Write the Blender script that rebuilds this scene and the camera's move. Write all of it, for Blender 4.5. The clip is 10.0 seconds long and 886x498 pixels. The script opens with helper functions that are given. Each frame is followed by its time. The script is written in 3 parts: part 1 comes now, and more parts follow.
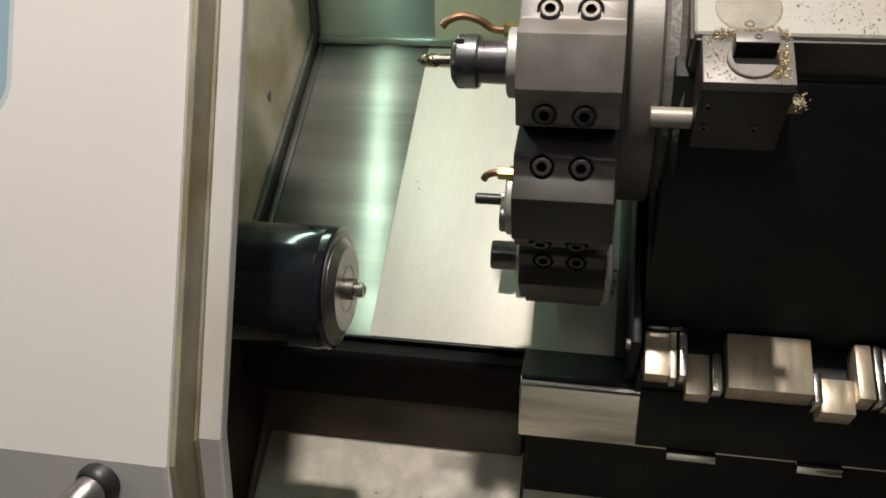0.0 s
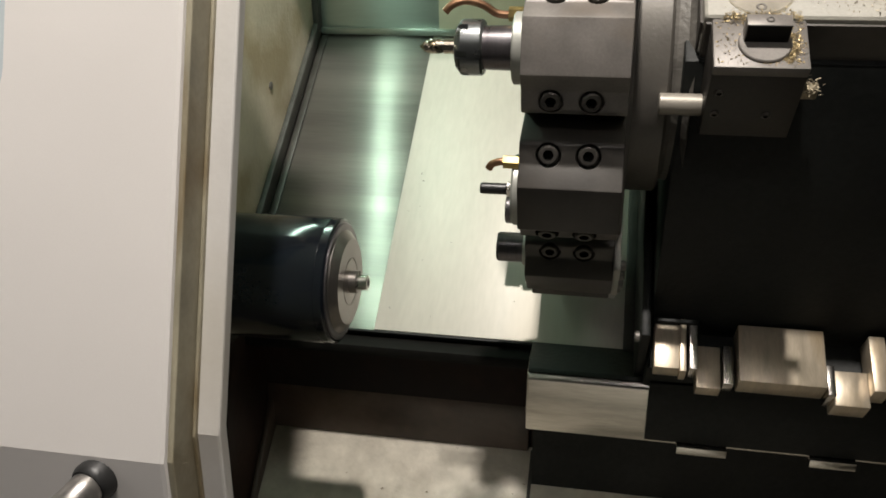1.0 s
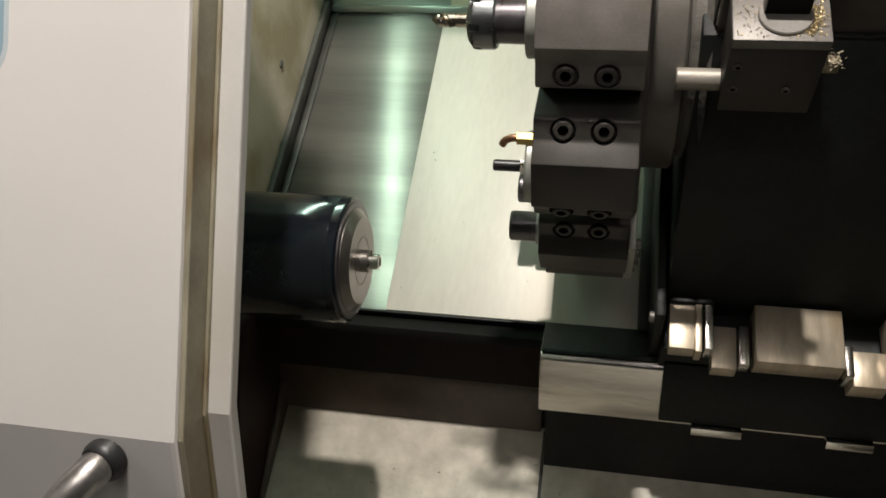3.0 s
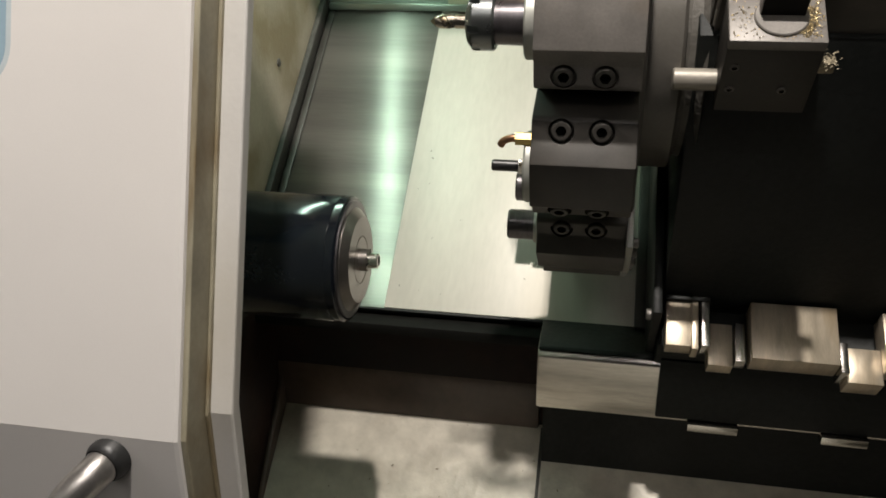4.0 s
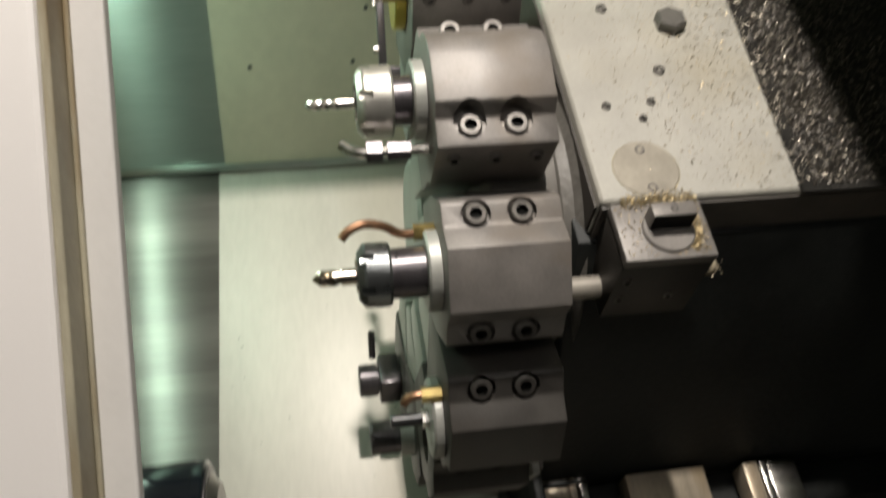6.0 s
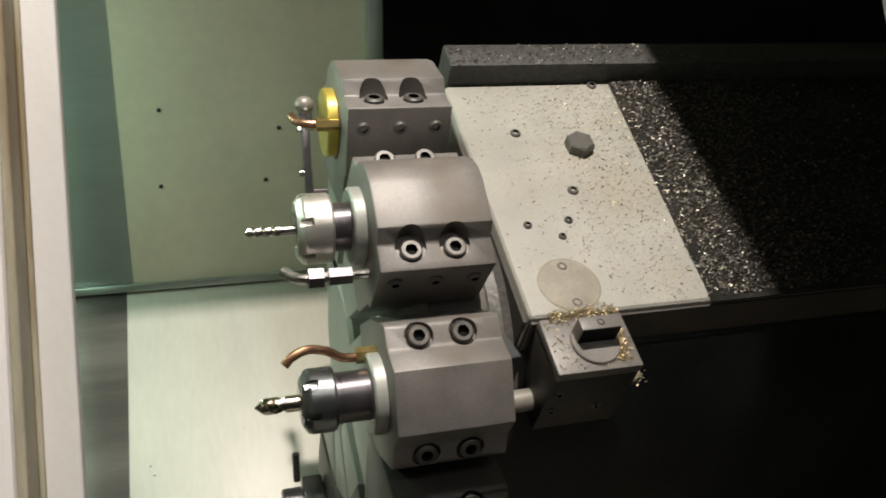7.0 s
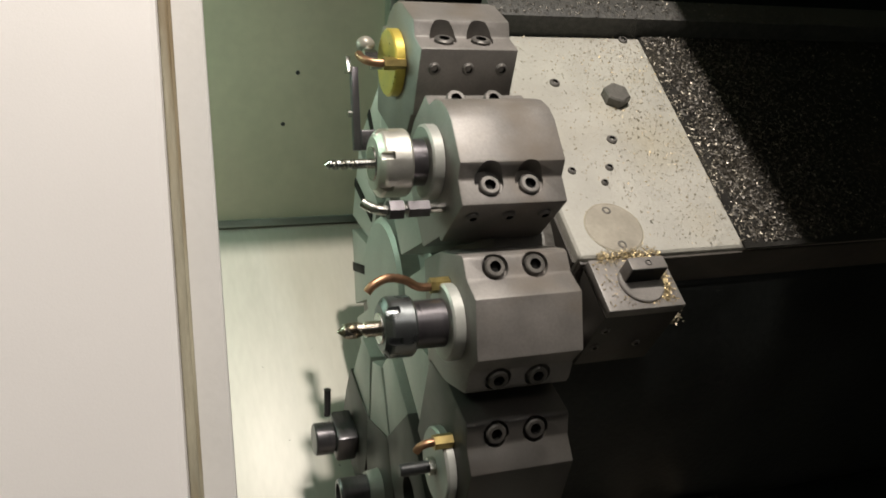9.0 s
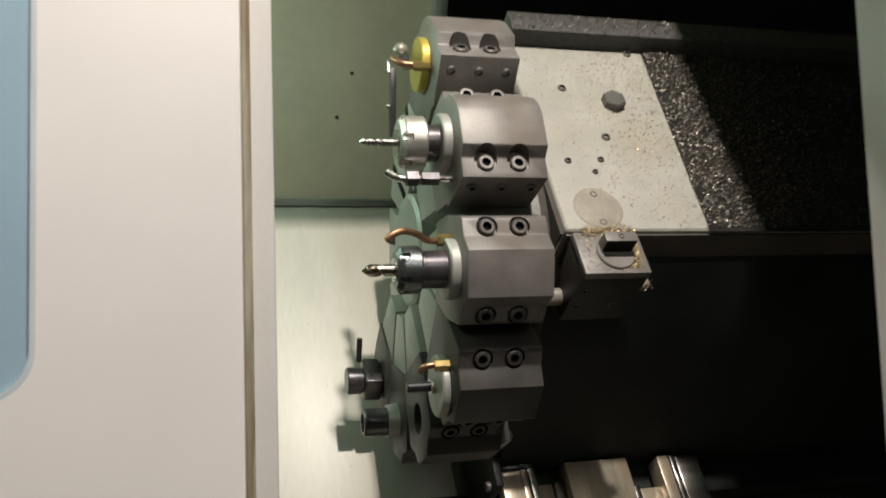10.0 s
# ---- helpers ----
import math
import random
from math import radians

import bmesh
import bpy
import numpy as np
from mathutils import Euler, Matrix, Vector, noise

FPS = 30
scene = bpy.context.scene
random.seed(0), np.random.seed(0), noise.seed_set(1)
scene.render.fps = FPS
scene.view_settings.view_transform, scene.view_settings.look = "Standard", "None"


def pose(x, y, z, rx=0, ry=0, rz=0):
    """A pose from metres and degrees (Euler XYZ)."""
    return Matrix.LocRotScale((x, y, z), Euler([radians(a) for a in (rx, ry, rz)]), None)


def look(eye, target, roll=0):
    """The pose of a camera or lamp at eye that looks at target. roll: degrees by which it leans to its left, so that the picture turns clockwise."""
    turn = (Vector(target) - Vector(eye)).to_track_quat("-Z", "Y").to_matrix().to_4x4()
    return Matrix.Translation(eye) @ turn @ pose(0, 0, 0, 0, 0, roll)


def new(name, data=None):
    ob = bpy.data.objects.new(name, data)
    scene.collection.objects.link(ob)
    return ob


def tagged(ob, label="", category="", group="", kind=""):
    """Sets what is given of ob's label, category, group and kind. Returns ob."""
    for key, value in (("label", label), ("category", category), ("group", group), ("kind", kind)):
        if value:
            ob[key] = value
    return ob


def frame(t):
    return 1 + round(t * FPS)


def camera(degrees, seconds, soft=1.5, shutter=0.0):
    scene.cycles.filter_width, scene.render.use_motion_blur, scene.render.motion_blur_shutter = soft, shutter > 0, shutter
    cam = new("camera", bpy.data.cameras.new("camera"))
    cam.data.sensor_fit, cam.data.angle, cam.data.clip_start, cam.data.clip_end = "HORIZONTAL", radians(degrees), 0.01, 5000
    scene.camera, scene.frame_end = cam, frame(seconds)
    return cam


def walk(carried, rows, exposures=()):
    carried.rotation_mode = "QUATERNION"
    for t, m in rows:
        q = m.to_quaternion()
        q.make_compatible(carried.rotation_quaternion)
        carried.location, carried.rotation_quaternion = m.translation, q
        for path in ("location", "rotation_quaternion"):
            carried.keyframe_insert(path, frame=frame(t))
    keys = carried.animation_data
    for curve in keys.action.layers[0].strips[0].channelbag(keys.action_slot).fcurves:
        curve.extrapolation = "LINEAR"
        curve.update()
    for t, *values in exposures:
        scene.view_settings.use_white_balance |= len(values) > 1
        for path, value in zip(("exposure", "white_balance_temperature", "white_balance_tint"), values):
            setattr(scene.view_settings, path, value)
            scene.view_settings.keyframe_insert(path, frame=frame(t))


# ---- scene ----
cam = camera(55.2, 10.0, soft=1.7, shutter=0.5)
PATH = [
    (0, (0.026, 0.003, 1.506), (-0.308, 1.781, 0.653), -0.7),
    (0.5, (0.027, 0.01, 1.5), (-0.303, 1.786, 0.64), -0.8),
    (1, (0.025, 0.018, 1.495), (-0.323, 1.788, 0.631), -1.2),
    (1.5, (0.025, 0.027, 1.488), (-0.327, 1.788, 0.608), -1.4),
    (2, (0.03, 0.033, 1.491), (-0.322, 1.789, 0.601), -1.4),
    (2.5, (0.025, 0.03, 1.486), (-0.348, 1.78, 0.591), -1.6),
    (4, (0.02, 0.022, 1.493), (-0.341, 1.765, 0.582), -1.6),
    (4.5, (-0.044, 0.036, 1.535), (-0.259, 1.773, 0.566), 0.1),
    (5, (-0.08, 0.084, 1.574), (-0.166, 1.731, 0.442), -0.3),
    (5.2, (-0.09, 0.105, 1.567), (-0.049, 1.806, 0.517), 0.3),
    (5.5, (-0.088, 0.152, 1.59), (-0.042, 1.929, 0.672), -0.0),
    (5.7, (-0.093, 0.173, 1.602), (-0.024, 1.966, 0.719), -0.9),
    (6, (-0.137, 0.187, 1.603), (0.159, 2.0, 0.813), -0.5),
    (6.2, (-0.168, 0.177, 1.612), (0.181, 2.028, 0.938), -0.8),
    (7.3, (-0.184, 0.198, 1.622), (0.417, 2.023, 1.067), 0.9),
    (7.5, (-0.197, 0.209, 1.613), (0.324, 2.035, 0.984), -0.6),
    (8, (-0.217, 0.207, 1.61), (0.337, 2.013, 0.955), 0.9),
    (8.5, (-0.239, 0.195, 1.612), (0.254, 2.022, 0.965), -0.1),
    (9, (-0.28, 0.182, 1.606), (0.385, 1.956, 0.967), 3.1),
    (9.5, (-0.278, 0.131, 1.611), (0.306, 1.911, 0.909), 4.0),
    (10, (-0.292, -0.016, 1.623), (0.246, 1.806, 0.997), 4.7),
]
walk(cam, [(t, look(eye, target, roll)) for t, eye, target, roll in PATH], [(0.0, 0.0), (4.3, 0.0), (5.6, -0.22), (10.0, -0.25)])

# ---------------------------------------------------------------- light
world = bpy.data.worlds.new("world")
world.use_nodes = True
world.node_tree.nodes["Background"].inputs[0].default_value = (0.9, 0.95, 1.0, 1)
world.node_tree.nodes["Background"].inputs[1].default_value = 0.006
scene.world = world


def lamp(name, power, size, size_y, m, color):
    data = bpy.data.lights.new(name, "AREA")
    data.energy, data.color, data.shape, data.size, data.size_y = power, color, "RECTANGLE", size, size_y
    ob = new(name, data)
    ob.matrix_world = m
    return ob


KEY = (-0.04, 0.45, 3.0)
BAR = (-0.484, 1.20, 1.60)
lamp("spot_glow", 50, 0.05, 0.05, look(KEY, (0.0, 1.0, 1.1)), (1.0, 0.93, 0.855))
lamp("bar_glow", 1.9, 0.46, 0.016, pose(*BAR) @ pose(0.012, 0, -0.005, 0, -60, 0) @ pose(0, 0, 0, 0, 0, 90), (0.68, 1.0, 0.80))


# ---------------------------------------------------------------- materials
def mat(name, col, rough=0.5, metal=0.0, vary=0.15, scale=18.0, bump=0.15, grain=220.0, stretch=(1, 1, 1), stain=None, stain_amt=0.35, stain_at=0.52, aniso=0.0, rvary=0.15, spec=0.5, tangent=(1, 0, 0)):
    m = bpy.data.materials.new(name)
    m.use_nodes = True
    nt = m.node_tree
    b = nt.nodes["Principled BSDF"]
    tc = nt.nodes.new("ShaderNodeTexCoord")
    mp = nt.nodes.new("ShaderNodeMapping")
    mp.inputs["Scale"].default_value = stretch
    geo = nt.nodes.new("ShaderNodeNewGeometry")
    nt.links.new(geo.outputs["Position"], mp.inputs["Vector"])

    def tex(sc, detail=5.0):
        n = nt.nodes.new("ShaderNodeTexNoise")
        n.inputs["Scale"].default_value, n.inputs["Detail"].default_value = sc, detail
        nt.links.new(mp.outputs[0], n.inputs["Vector"])
        return n
    n1, n2 = tex(scale), tex(grain, 3.0)
    r1 = nt.nodes.new("ShaderNodeValToRGB")
    r1.color_ramp.elements[0].position, r1.color_ramp.elements[1].position = 0.3, 0.7
    r1.color_ramp.elements[0].color = (*[c * (1 - vary) for c in col], 1)
    r1.color_ramp.elements[1].color = (*[min(1, c * (1 + vary)) for c in col], 1)
    nt.links.new(n1.outputs[0], r1.inputs[0])
    mx = nt.nodes.new("ShaderNodeMix")
    mx.data_type, mx.blend_type = "RGBA", "MULTIPLY"
    mx.inputs[0].default_value = 0.5
    r2 = nt.nodes.new("ShaderNodeValToRGB")
    r2.color_ramp.elements[0].position, r2.color_ramp.elements[1].position = 0.3, 0.7
    r2.color_ramp.elements[0].color, r2.color_ramp.elements[1].color = (1 - 1.2 * vary,) * 3 + (1,), (1, 1, 1, 1)
    nt.links.new(n2.outputs[0], r2.inputs[0])
    nt.links.new(r1.outputs[0], mx.inputs[6])
    nt.links.new(r2.outputs[0], mx.inputs[7])
    out = mx.outputs[2]
    if stain:
        n3 = tex(scale * 0.45, 8.0)
        r3 = nt.nodes.new("ShaderNodeValToRGB")
        r3.color_ramp.elements[0].position, r3.color_ramp.elements[1].position = stain_at, stain_at + 0.16
        r3.color_ramp.elements[0].color, r3.color_ramp.elements[1].color = (0, 0, 0, 1), (stain_amt,) * 3 + (1,)
        nt.links.new(n3.outputs[0], r3.inputs[0])
        m2 = nt.nodes.new("ShaderNodeMix")
        m2.data_type = "RGBA"
        nt.links.new(r3.outputs[0], m2.inputs[0])
        nt.links.new(out, m2.inputs[6])
        m2.inputs[7].default_value = (*stain, 1)
        out = m2.outputs[2]
    nt.links.new(out, b.inputs["Base Color"])
    rr = nt.nodes.new("ShaderNodeMapRange")
    rr.inputs["To Min"].default_value, rr.inputs["To Max"].default_value = max(0.02, rough - rvary), min(1, rough + rvary)
    nt.links.new(n1.outputs[0], rr.inputs["Value"])
    nt.links.new(rr.outputs[0], b.inputs["Roughness"])
    b.inputs["Metallic"].default_value = metal
    b.inputs["Specular IOR Level"].default_value = spec
    if aniso:
        b.inputs["Anisotropic"].default_value = aniso
        cx = nt.nodes.new("ShaderNodeCombineXYZ")
        for k in range(3):
            cx.inputs[k].default_value = tangent[k]
        nt.links.new(cx.outputs[0], b.inputs["Tangent"])
    if bump:
        bp = nt.nodes.new("ShaderNodeBump")
        bp.inputs["Strength"].default_value, bp.inputs["Distance"].default_value = bump, 0.002
        nt.links.new(n2.outputs[0], bp.inputs["Height"])
        nt.links.new(bp.outputs[0], b.inputs["Normal"])
    return m


def glow(name, col, strength):
    m = bpy.data.materials.new(name)
    m.use_nodes = True
    b = m.node_tree.nodes["Principled BSDF"]
    b.inputs["Base Color"].default_value = (*col, 1)
    b.inputs["Emission Color"].default_value = (*col, 1)
    b.inputs["Emission Strength"].default_value = strength
    return m


DOOR = mat("door_paint", (0.74, 0.71, 0.68), 0.45, vary=0.03, scale=5, bump=0.035, grain=900)
GRIME = mat("grimy_seal", (0.33, 0.30, 0.215), 0.6, vary=0.2, scale=45, grain=500, stretch=(3, 0.4, 0.4), stain=(0.17, 0.12, 0.055), stain_amt=0.9, stain_at=0.50)
LIP = mat("door_lip_paint", (0.60, 0.58, 0.55), 0.5, vary=0.05, scale=8, bump=0.08, stain=(0.40, 0.34, 0.22), stain_amt=0.3)
CREAM = mat("headstock_paint", (0.52, 0.47, 0.36), 0.5, vary=0.10, scale=14, grain=120, bump=0.3, stain=(0.27, 0.21, 0.10), stain_amt=0.7)
STEEL = mat("brushed_stainless", (0.17, 0.16, 0.146), 0.31, 0.75, vary=0.20, scale=7, grain=150, stretch=(0.15, 2.5, 2.5), bump=0.02, aniso=0.92, rvary=0.05, tangent=(0, 0.834, 0.552), stain=(0.40, 0.38, 0.34), stain_amt=0.4)
COVER = mat("way_cover_sheet", (0.51, 0.485, 0.43), 0.50, 0.22, vary=0.12, scale=7, grain=140, stretch=(1, 0.25, 0.25), bump=0.04, rvary=0.10, aniso=0.3, tangent=(0, 0.834, 0.552), stain=(0.43, 0.375, 0.29), stain_amt=0.55)
BACKA = mat("stainless_back_sheet", (0.42, 0.47, 0.43), 0.30, 0.8, vary=0.1, scale=6, grain=80, stretch=(0.3, 2, 2), bump=0.02, aniso=0.92, rvary=0.05, tangent=(0, 0, 1))
BACKB = mat("olive_back_sheet", (0.66, 0.62, 0.47), 0.40, 0.4, vary=0.10, scale=3.5, grain=60, bump=0.02, rvary=0.06, aniso=0.85, tangent=(0, 0, 1), stain=(0.36, 0.37, 0.27), stain_amt=0.7)
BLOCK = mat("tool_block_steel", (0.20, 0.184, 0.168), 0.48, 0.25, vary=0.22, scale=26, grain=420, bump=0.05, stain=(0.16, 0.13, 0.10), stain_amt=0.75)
# darker copy of BLOCK: paints the lower stations as unlit
BLOCKD = mat("darkened_block_steel", (0.058, 0.053, 0.047), 0.46, 0.25, vary=0.2, scale=26, grain=420, bump=0.03, stain=(0.06, 0.05, 0.04), stain_amt=0.7, stain_at=0.48)
TURRET = mat("turret_steel", (0.40, 0.40, 0.365), 0.46, 0.35, vary=0.12, scale=22, grain=300, bump=0.06)
RIMM = mat("dark_turret_steel", (0.135, 0.126, 0.112), 0.44, 0.3, vary=0.18, scale=18, grain=260, bump=0.08, stain=(0.11, 0.10, 0.085), stain_amt=0.6)
DARK = mat("black_oxide", (0.055, 0.055, 0.055), 0.35, 0.6, vary=0.25, scale=40, grain=500, bump=0.06)
BOLT = mat("socket_screw_steel", (0.17, 0.158, 0.145), 0.46, 0.6, vary=0.2, scale=120, grain=900, bump=0.05)
BOLTD = mat("oily_screw_steel", (0.12, 0.11, 0.098), 0.45, 0.5, vary=0.3, scale=120, grain=900, bump=0.05)
# black for sockets and slots; also paints shade on beam and key front
HOLE = mat("shade_black", (0.008, 0.008, 0.007), 0.6, 0.0, vary=0.2, scale=60, bump=0.0, spec=0.1)
NUT = mat("collet_nut_steel", (0.20, 0.21, 0.21), 0.30, 0.9, vary=0.12, scale=60, grain=600, bump=0.05)
NUTL = mat("bright_collet_nut", (0.62, 0.60, 0.54), 0.44, 0.9, vary=0.1, scale=60, grain=600, bump=0.05)
SHANK = mat("holder_shank_steel", (0.13, 0.12, 0.125), 0.33, 0.8, vary=0.15, scale=50, grain=500, bump=0.05, stretch=(4, 1, 1))
HSS = mat("drill_steel", (0.56, 0.50, 0.41), 0.22, 1.0, vary=0.12, scale=90, bump=0.02)
CARB = mat("bright_carbide", (0.60, 0.58, 0.54), 0.22, 1.0, vary=0.15, scale=120, bump=0.02)
COPPER = mat("copper_tube", (0.32, 0.18, 0.105), 0.40, 0.9, vary=0.25, scale=70, bump=0.05, stain=(0.16, 0.12, 0.08), stain_amt=0.6)
BRASS = mat("brass_fitting", (0.50, 0.38, 0.15), 0.35, 0.9, vary=0.2, scale=90, bump=0.05)
YELLOW = mat("yellow_zinc_disc", (0.62, 0.48, 0.10), 0.32, 0.55, vary=0.12, scale=50, bump=0.03)
CHUCK = mat("black_polished_chuck", (0.008, 0.010, 0.014), 0.14, 0.0, vary=0.3, scale=9, grain=300, bump=0.0, rvary=0.04, spec=0.4)
FACE = mat("turned_chuck_face", (0.27, 0.25, 0.23), 0.34, 0.9, vary=0.1, scale=60, grain=500, bump=0.04)
HOUSE = mat("turret_housing_paint", (0.36, 0.345, 0.30), 0.55, vary=0.10, scale=14, grain=260, bump=0.2, stain=(0.33, 0.29, 0.20), stain_amt=0.5)
CASTG = mat("grey_casting", (0.13, 0.122, 0.108), 0.5, 0.1, vary=0.2, scale=40, grain=150, bump=0.6)
BEDC = mat("oily_bed_casting", (0.54, 0.50, 0.42), 0.42, 0.05, vary=0.14, scale=30, grain=75, bump=0.7, stain=(0.20, 0.15, 0.11), stain_amt=0.3, rvary=0.1)
# darker copy of BEDC, holding down the lamplight on the right step
BEDR = mat("dark_bed_casting", (0.25, 0.23, 0.19), 0.45, 0.05, vary=0.2, scale=22, grain=75, bump=0.6, stain=(0.08, 0.07, 0.055), stain_amt=0.6)
# red primer darkened nearly to black: the deep recess's shade is in the colour
BEDD = mat("shaded_red_oxide", (0.022, 0.011, 0.008), 0.6, vary=0.5, scale=7, grain=60, bump=0.2, stain=(0.010, 0.010, 0.010), stain_amt=0.8, spec=0.15)
LEDGE = mat("brown_oily_casting", (0.095, 0.066, 0.050), 0.38, vary=0.35, scale=9, grain=70, bump=0.3, stain=(0.05, 0.045, 0.04), stain_amt=0.6)
WAY = mat("ground_way_steel", (0.62, 0.59, 0.55), 0.24, 1.0, vary=0.3, scale=14, grain=160, stretch=(0.3, 3, 3), bump=0.04, rvary=0.08)
WAYB = mat("worn_slide_steel", (0.56, 0.48, 0.37), 0.36, 0.6, vary=0.2, scale=22, grain=200, stretch=(3, 0.6, 0.6), bump=0.06, stain=(0.42, 0.30, 0.16), stain_amt=0.6, rvary=0.1)
# black of the carriage; also paints shade on inner walls and underside
BLACKM = mat("black_interior", (0.013, 0.0145, 0.0135), 0.50, 0.0, vary=0.45, scale=9, grain=140, bump=0.3, spec=0.22)
RUBBER = mat("dark_wiper_rubber", (0.05, 0.048, 0.042), 0.6, vary=0.3, scale=40, bump=0.2)
ROOM = mat("workshop_wall", (0.22, 0.22, 0.21), 0.8, vary=0.06, scale=2, bump=0.05)
FLOOR = mat("workshop_floor", (0.06, 0.062, 0.062), 0.5, vary=0.2, scale=3, bump=0.1)
CHIP = mat("brass_swarf", (0.44, 0.345, 0.19), 0.40, 0.8, vary=0.3, scale=300, bump=0.0)
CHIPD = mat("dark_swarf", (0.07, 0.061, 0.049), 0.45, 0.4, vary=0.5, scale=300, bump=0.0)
CHIPG = mat("grey_swarf", (0.27, 0.23, 0.16), 0.42, 0.6, vary=0.4, scale=300, bump=0.0)
DISCM = mat("stained_cover_paint", (0.31, 0.28, 0.225), 0.55, vary=0.2, scale=30, bump=0.1)
GLINT = mat("bright_swarf", (0.30, 0.27, 0.22), 0.40, 0.7, vary=0.3, scale=300, bump=0.0)
PINM = mat("pale_rod", (0.30, 0.275, 0.235), 0.4, 0.3, vary=0.08, scale=40, bump=0.05)
# housing faces turned from the lamp: their shade is in this colour
FRONTM = mat("shaded_housing_face", (0.058, 0.049, 0.039), 0.55, vary=0.3, scale=12, grain=90, bump=0.2, stain=(0.03, 0.026, 0.022), stain_amt=0.7)
SHEETM = mat("black_housing_sheet", (0.020, 0.0185, 0.016), 0.5, vary=0.4, scale=25, grain=300, bump=0.3, stain=(0.045, 0.038, 0.028), stain_amt=0.6, spec=0.25)
STEPM = mat("rough_dark_step", (0.055, 0.052, 0.046), 0.6, vary=0.4, scale=120, grain=500, bump=0.6)
# stop block's body below the plate, its shade put into the colour
KEYB = mat("shaded_stop_block", (0.034, 0.030, 0.025), 0.5, 0.1, vary=0.25, scale=30, bump=0.12)
WINDOW = mat("blue_window_film", (0.30, 0.42, 0.50), 0.15, vary=0.05, scale=5, bump=0.0)
GASKET = mat("window_gasket", (0.50, 0.56, 0.58), 0.5, vary=0.05, scale=12)
GRIP = mat("worn_door_handle", (0.42, 0.40, 0.38), 0.28, 0.9, vary=0.3, scale=30, bump=0.05, stain=(0.05, 0.05, 0.05), stain_amt=0.9)
BLACKP = mat("black_plastic", (0.02, 0.02, 0.02), 0.4, vary=0.2, scale=30)
TUBE = glow("lamp_tube", (0.80, 1.0, 0.88), 6.0)
LED = glow("lamp_face", (1.0, 0.94, 0.90), 25.0)
LEDW = glow("dim_lamp_face", (1.0, 0.94, 0.90), 6.0)


# ---------------------------------------------------------------- mesh helpers
ROOT = {}


def thing(name, m=None, label="", category="", group="", kind=""):
    ob = new(name)
    ob.empty_display_size = 0.02
    ob.matrix_world = m if m else Matrix()
    ROOT[ob] = ob.matrix_basis.copy()
    return tagged(ob, label, category, group, kind)


def smooth(me, angle=25):
    me.polygons.foreach_set("use_smooth", [True] * len(me.polygons))
    me.set_sharp_from_angle(angle=radians(angle))


def part(name, bm, material, parent=None, label="", world_space=False, kind="", crease=25):
    root = parent
    while root is not None and root.parent is not None:
        root = root.parent
    if world_space and root is not None:
        bm.transform(ROOT[root].inverted())
    bmesh.ops.recalc_face_normals(bm, faces=bm.faces[:])
    me = bpy.data.meshes.new(name)
    bm.to_mesh(me)
    bm.free()
    me.materials.append(material)
    smooth(me, crease)
    ob = new(name, me)
    if parent is not None:
        ob.parent = parent
    return tagged(ob, label, kind=kind)


def single(name, bm, material, label, category, group="", kind=""):
    return tagged(part(name, bm, material), label, category, group, kind)


def bevel(bm, w, seg=2, angle=25):
    edges = [e for e in bm.edges if len(e.link_faces) == 2 and e.calc_face_angle(0) > radians(angle)]
    bmesh.ops.bevel(bm, geom=edges, offset=w, segments=seg, affect="EDGES", profile=0.5, clamp_overlap=True)
    return bm


def box(x0, x1, y0, y1, z0, z1, w=0.0, m=None, bm=None):
    b = bmesh.new()
    bmesh.ops.create_cube(b, size=1, matrix=Matrix.Translation(((x0 + x1) / 2, (y0 + y1) / 2, (z0 + z1) / 2)) @ Matrix.Diagonal((x1 - x0, y1 - y0, z1 - z0, 1)))
    if w:
        bevel(b, w)
    if m:
        b.transform(m)
    return join(bm, b)


def join(bm, b):
    if bm is None:
        return b
    me = bpy.data.meshes.new("tmp")
    b.to_mesh(me)
    b.free()
    bm.from_mesh(me)
    bpy.data.meshes.remove(me)
    return bm


def prism(profile, x0, x1, w=0.0, m=None, bm=None, seg=2):
    """Extrude a closed (a, b) profile along x; a is y and b is z."""
    b = bmesh.new()
    f = b.faces.new([b.verts.new((x0, p[0], p[1])) for p in profile])
    r = bmesh.ops.extrude_face_region(b, geom=[f])
    bmesh.ops.translate(b, verts=[v for v in r["geom"] if isinstance(v, bmesh.types.BMVert)], vec=(x1 - x0, 0, 0))
    bmesh.ops.recalc_face_normals(b, faces=b.faces[:])
    if w:
        bevel(b, w, seg)
    if m:
        b.transform(m)
    return join(bm, b)


def turned(profile, seg=48, m=None, bm=None, twist=None):
    """Revolve (along, radius) pairs round the x axis; ends with radius 0 are closed."""
    b = bmesh.new()
    rings = []
    for x, r in profile:
        if r < 1e-6:
            rings.append([b.verts.new((x, 0, 0))])
        else:
            rings.append([b.verts.new((x, r * math.cos(2 * math.pi * k / seg), r * math.sin(2 * math.pi * k / seg))) for k in range(seg)])
    for a, c in zip(rings, rings[1:]):
        for k in range(seg):
            n = (k + 1) % seg
            if len(a) == 1 and len(c) == 1:
                continue
            if len(a) == 1:
                b.faces.new((a[0], c[k], c[n]))
            elif len(c) == 1:
                b.faces.new((a[k], c[0], a[n]))
            else:
                b.faces.new((a[k], c[k], c[n], a[n]))
    for ring in (rings[0], rings[-1]):
        if len(ring) > 1:
            b.faces.new(ring)
    bmesh.ops.recalc_face_normals(b, faces=b.faces[:])
    if m:
        b.transform(m)
    return join(bm, b)


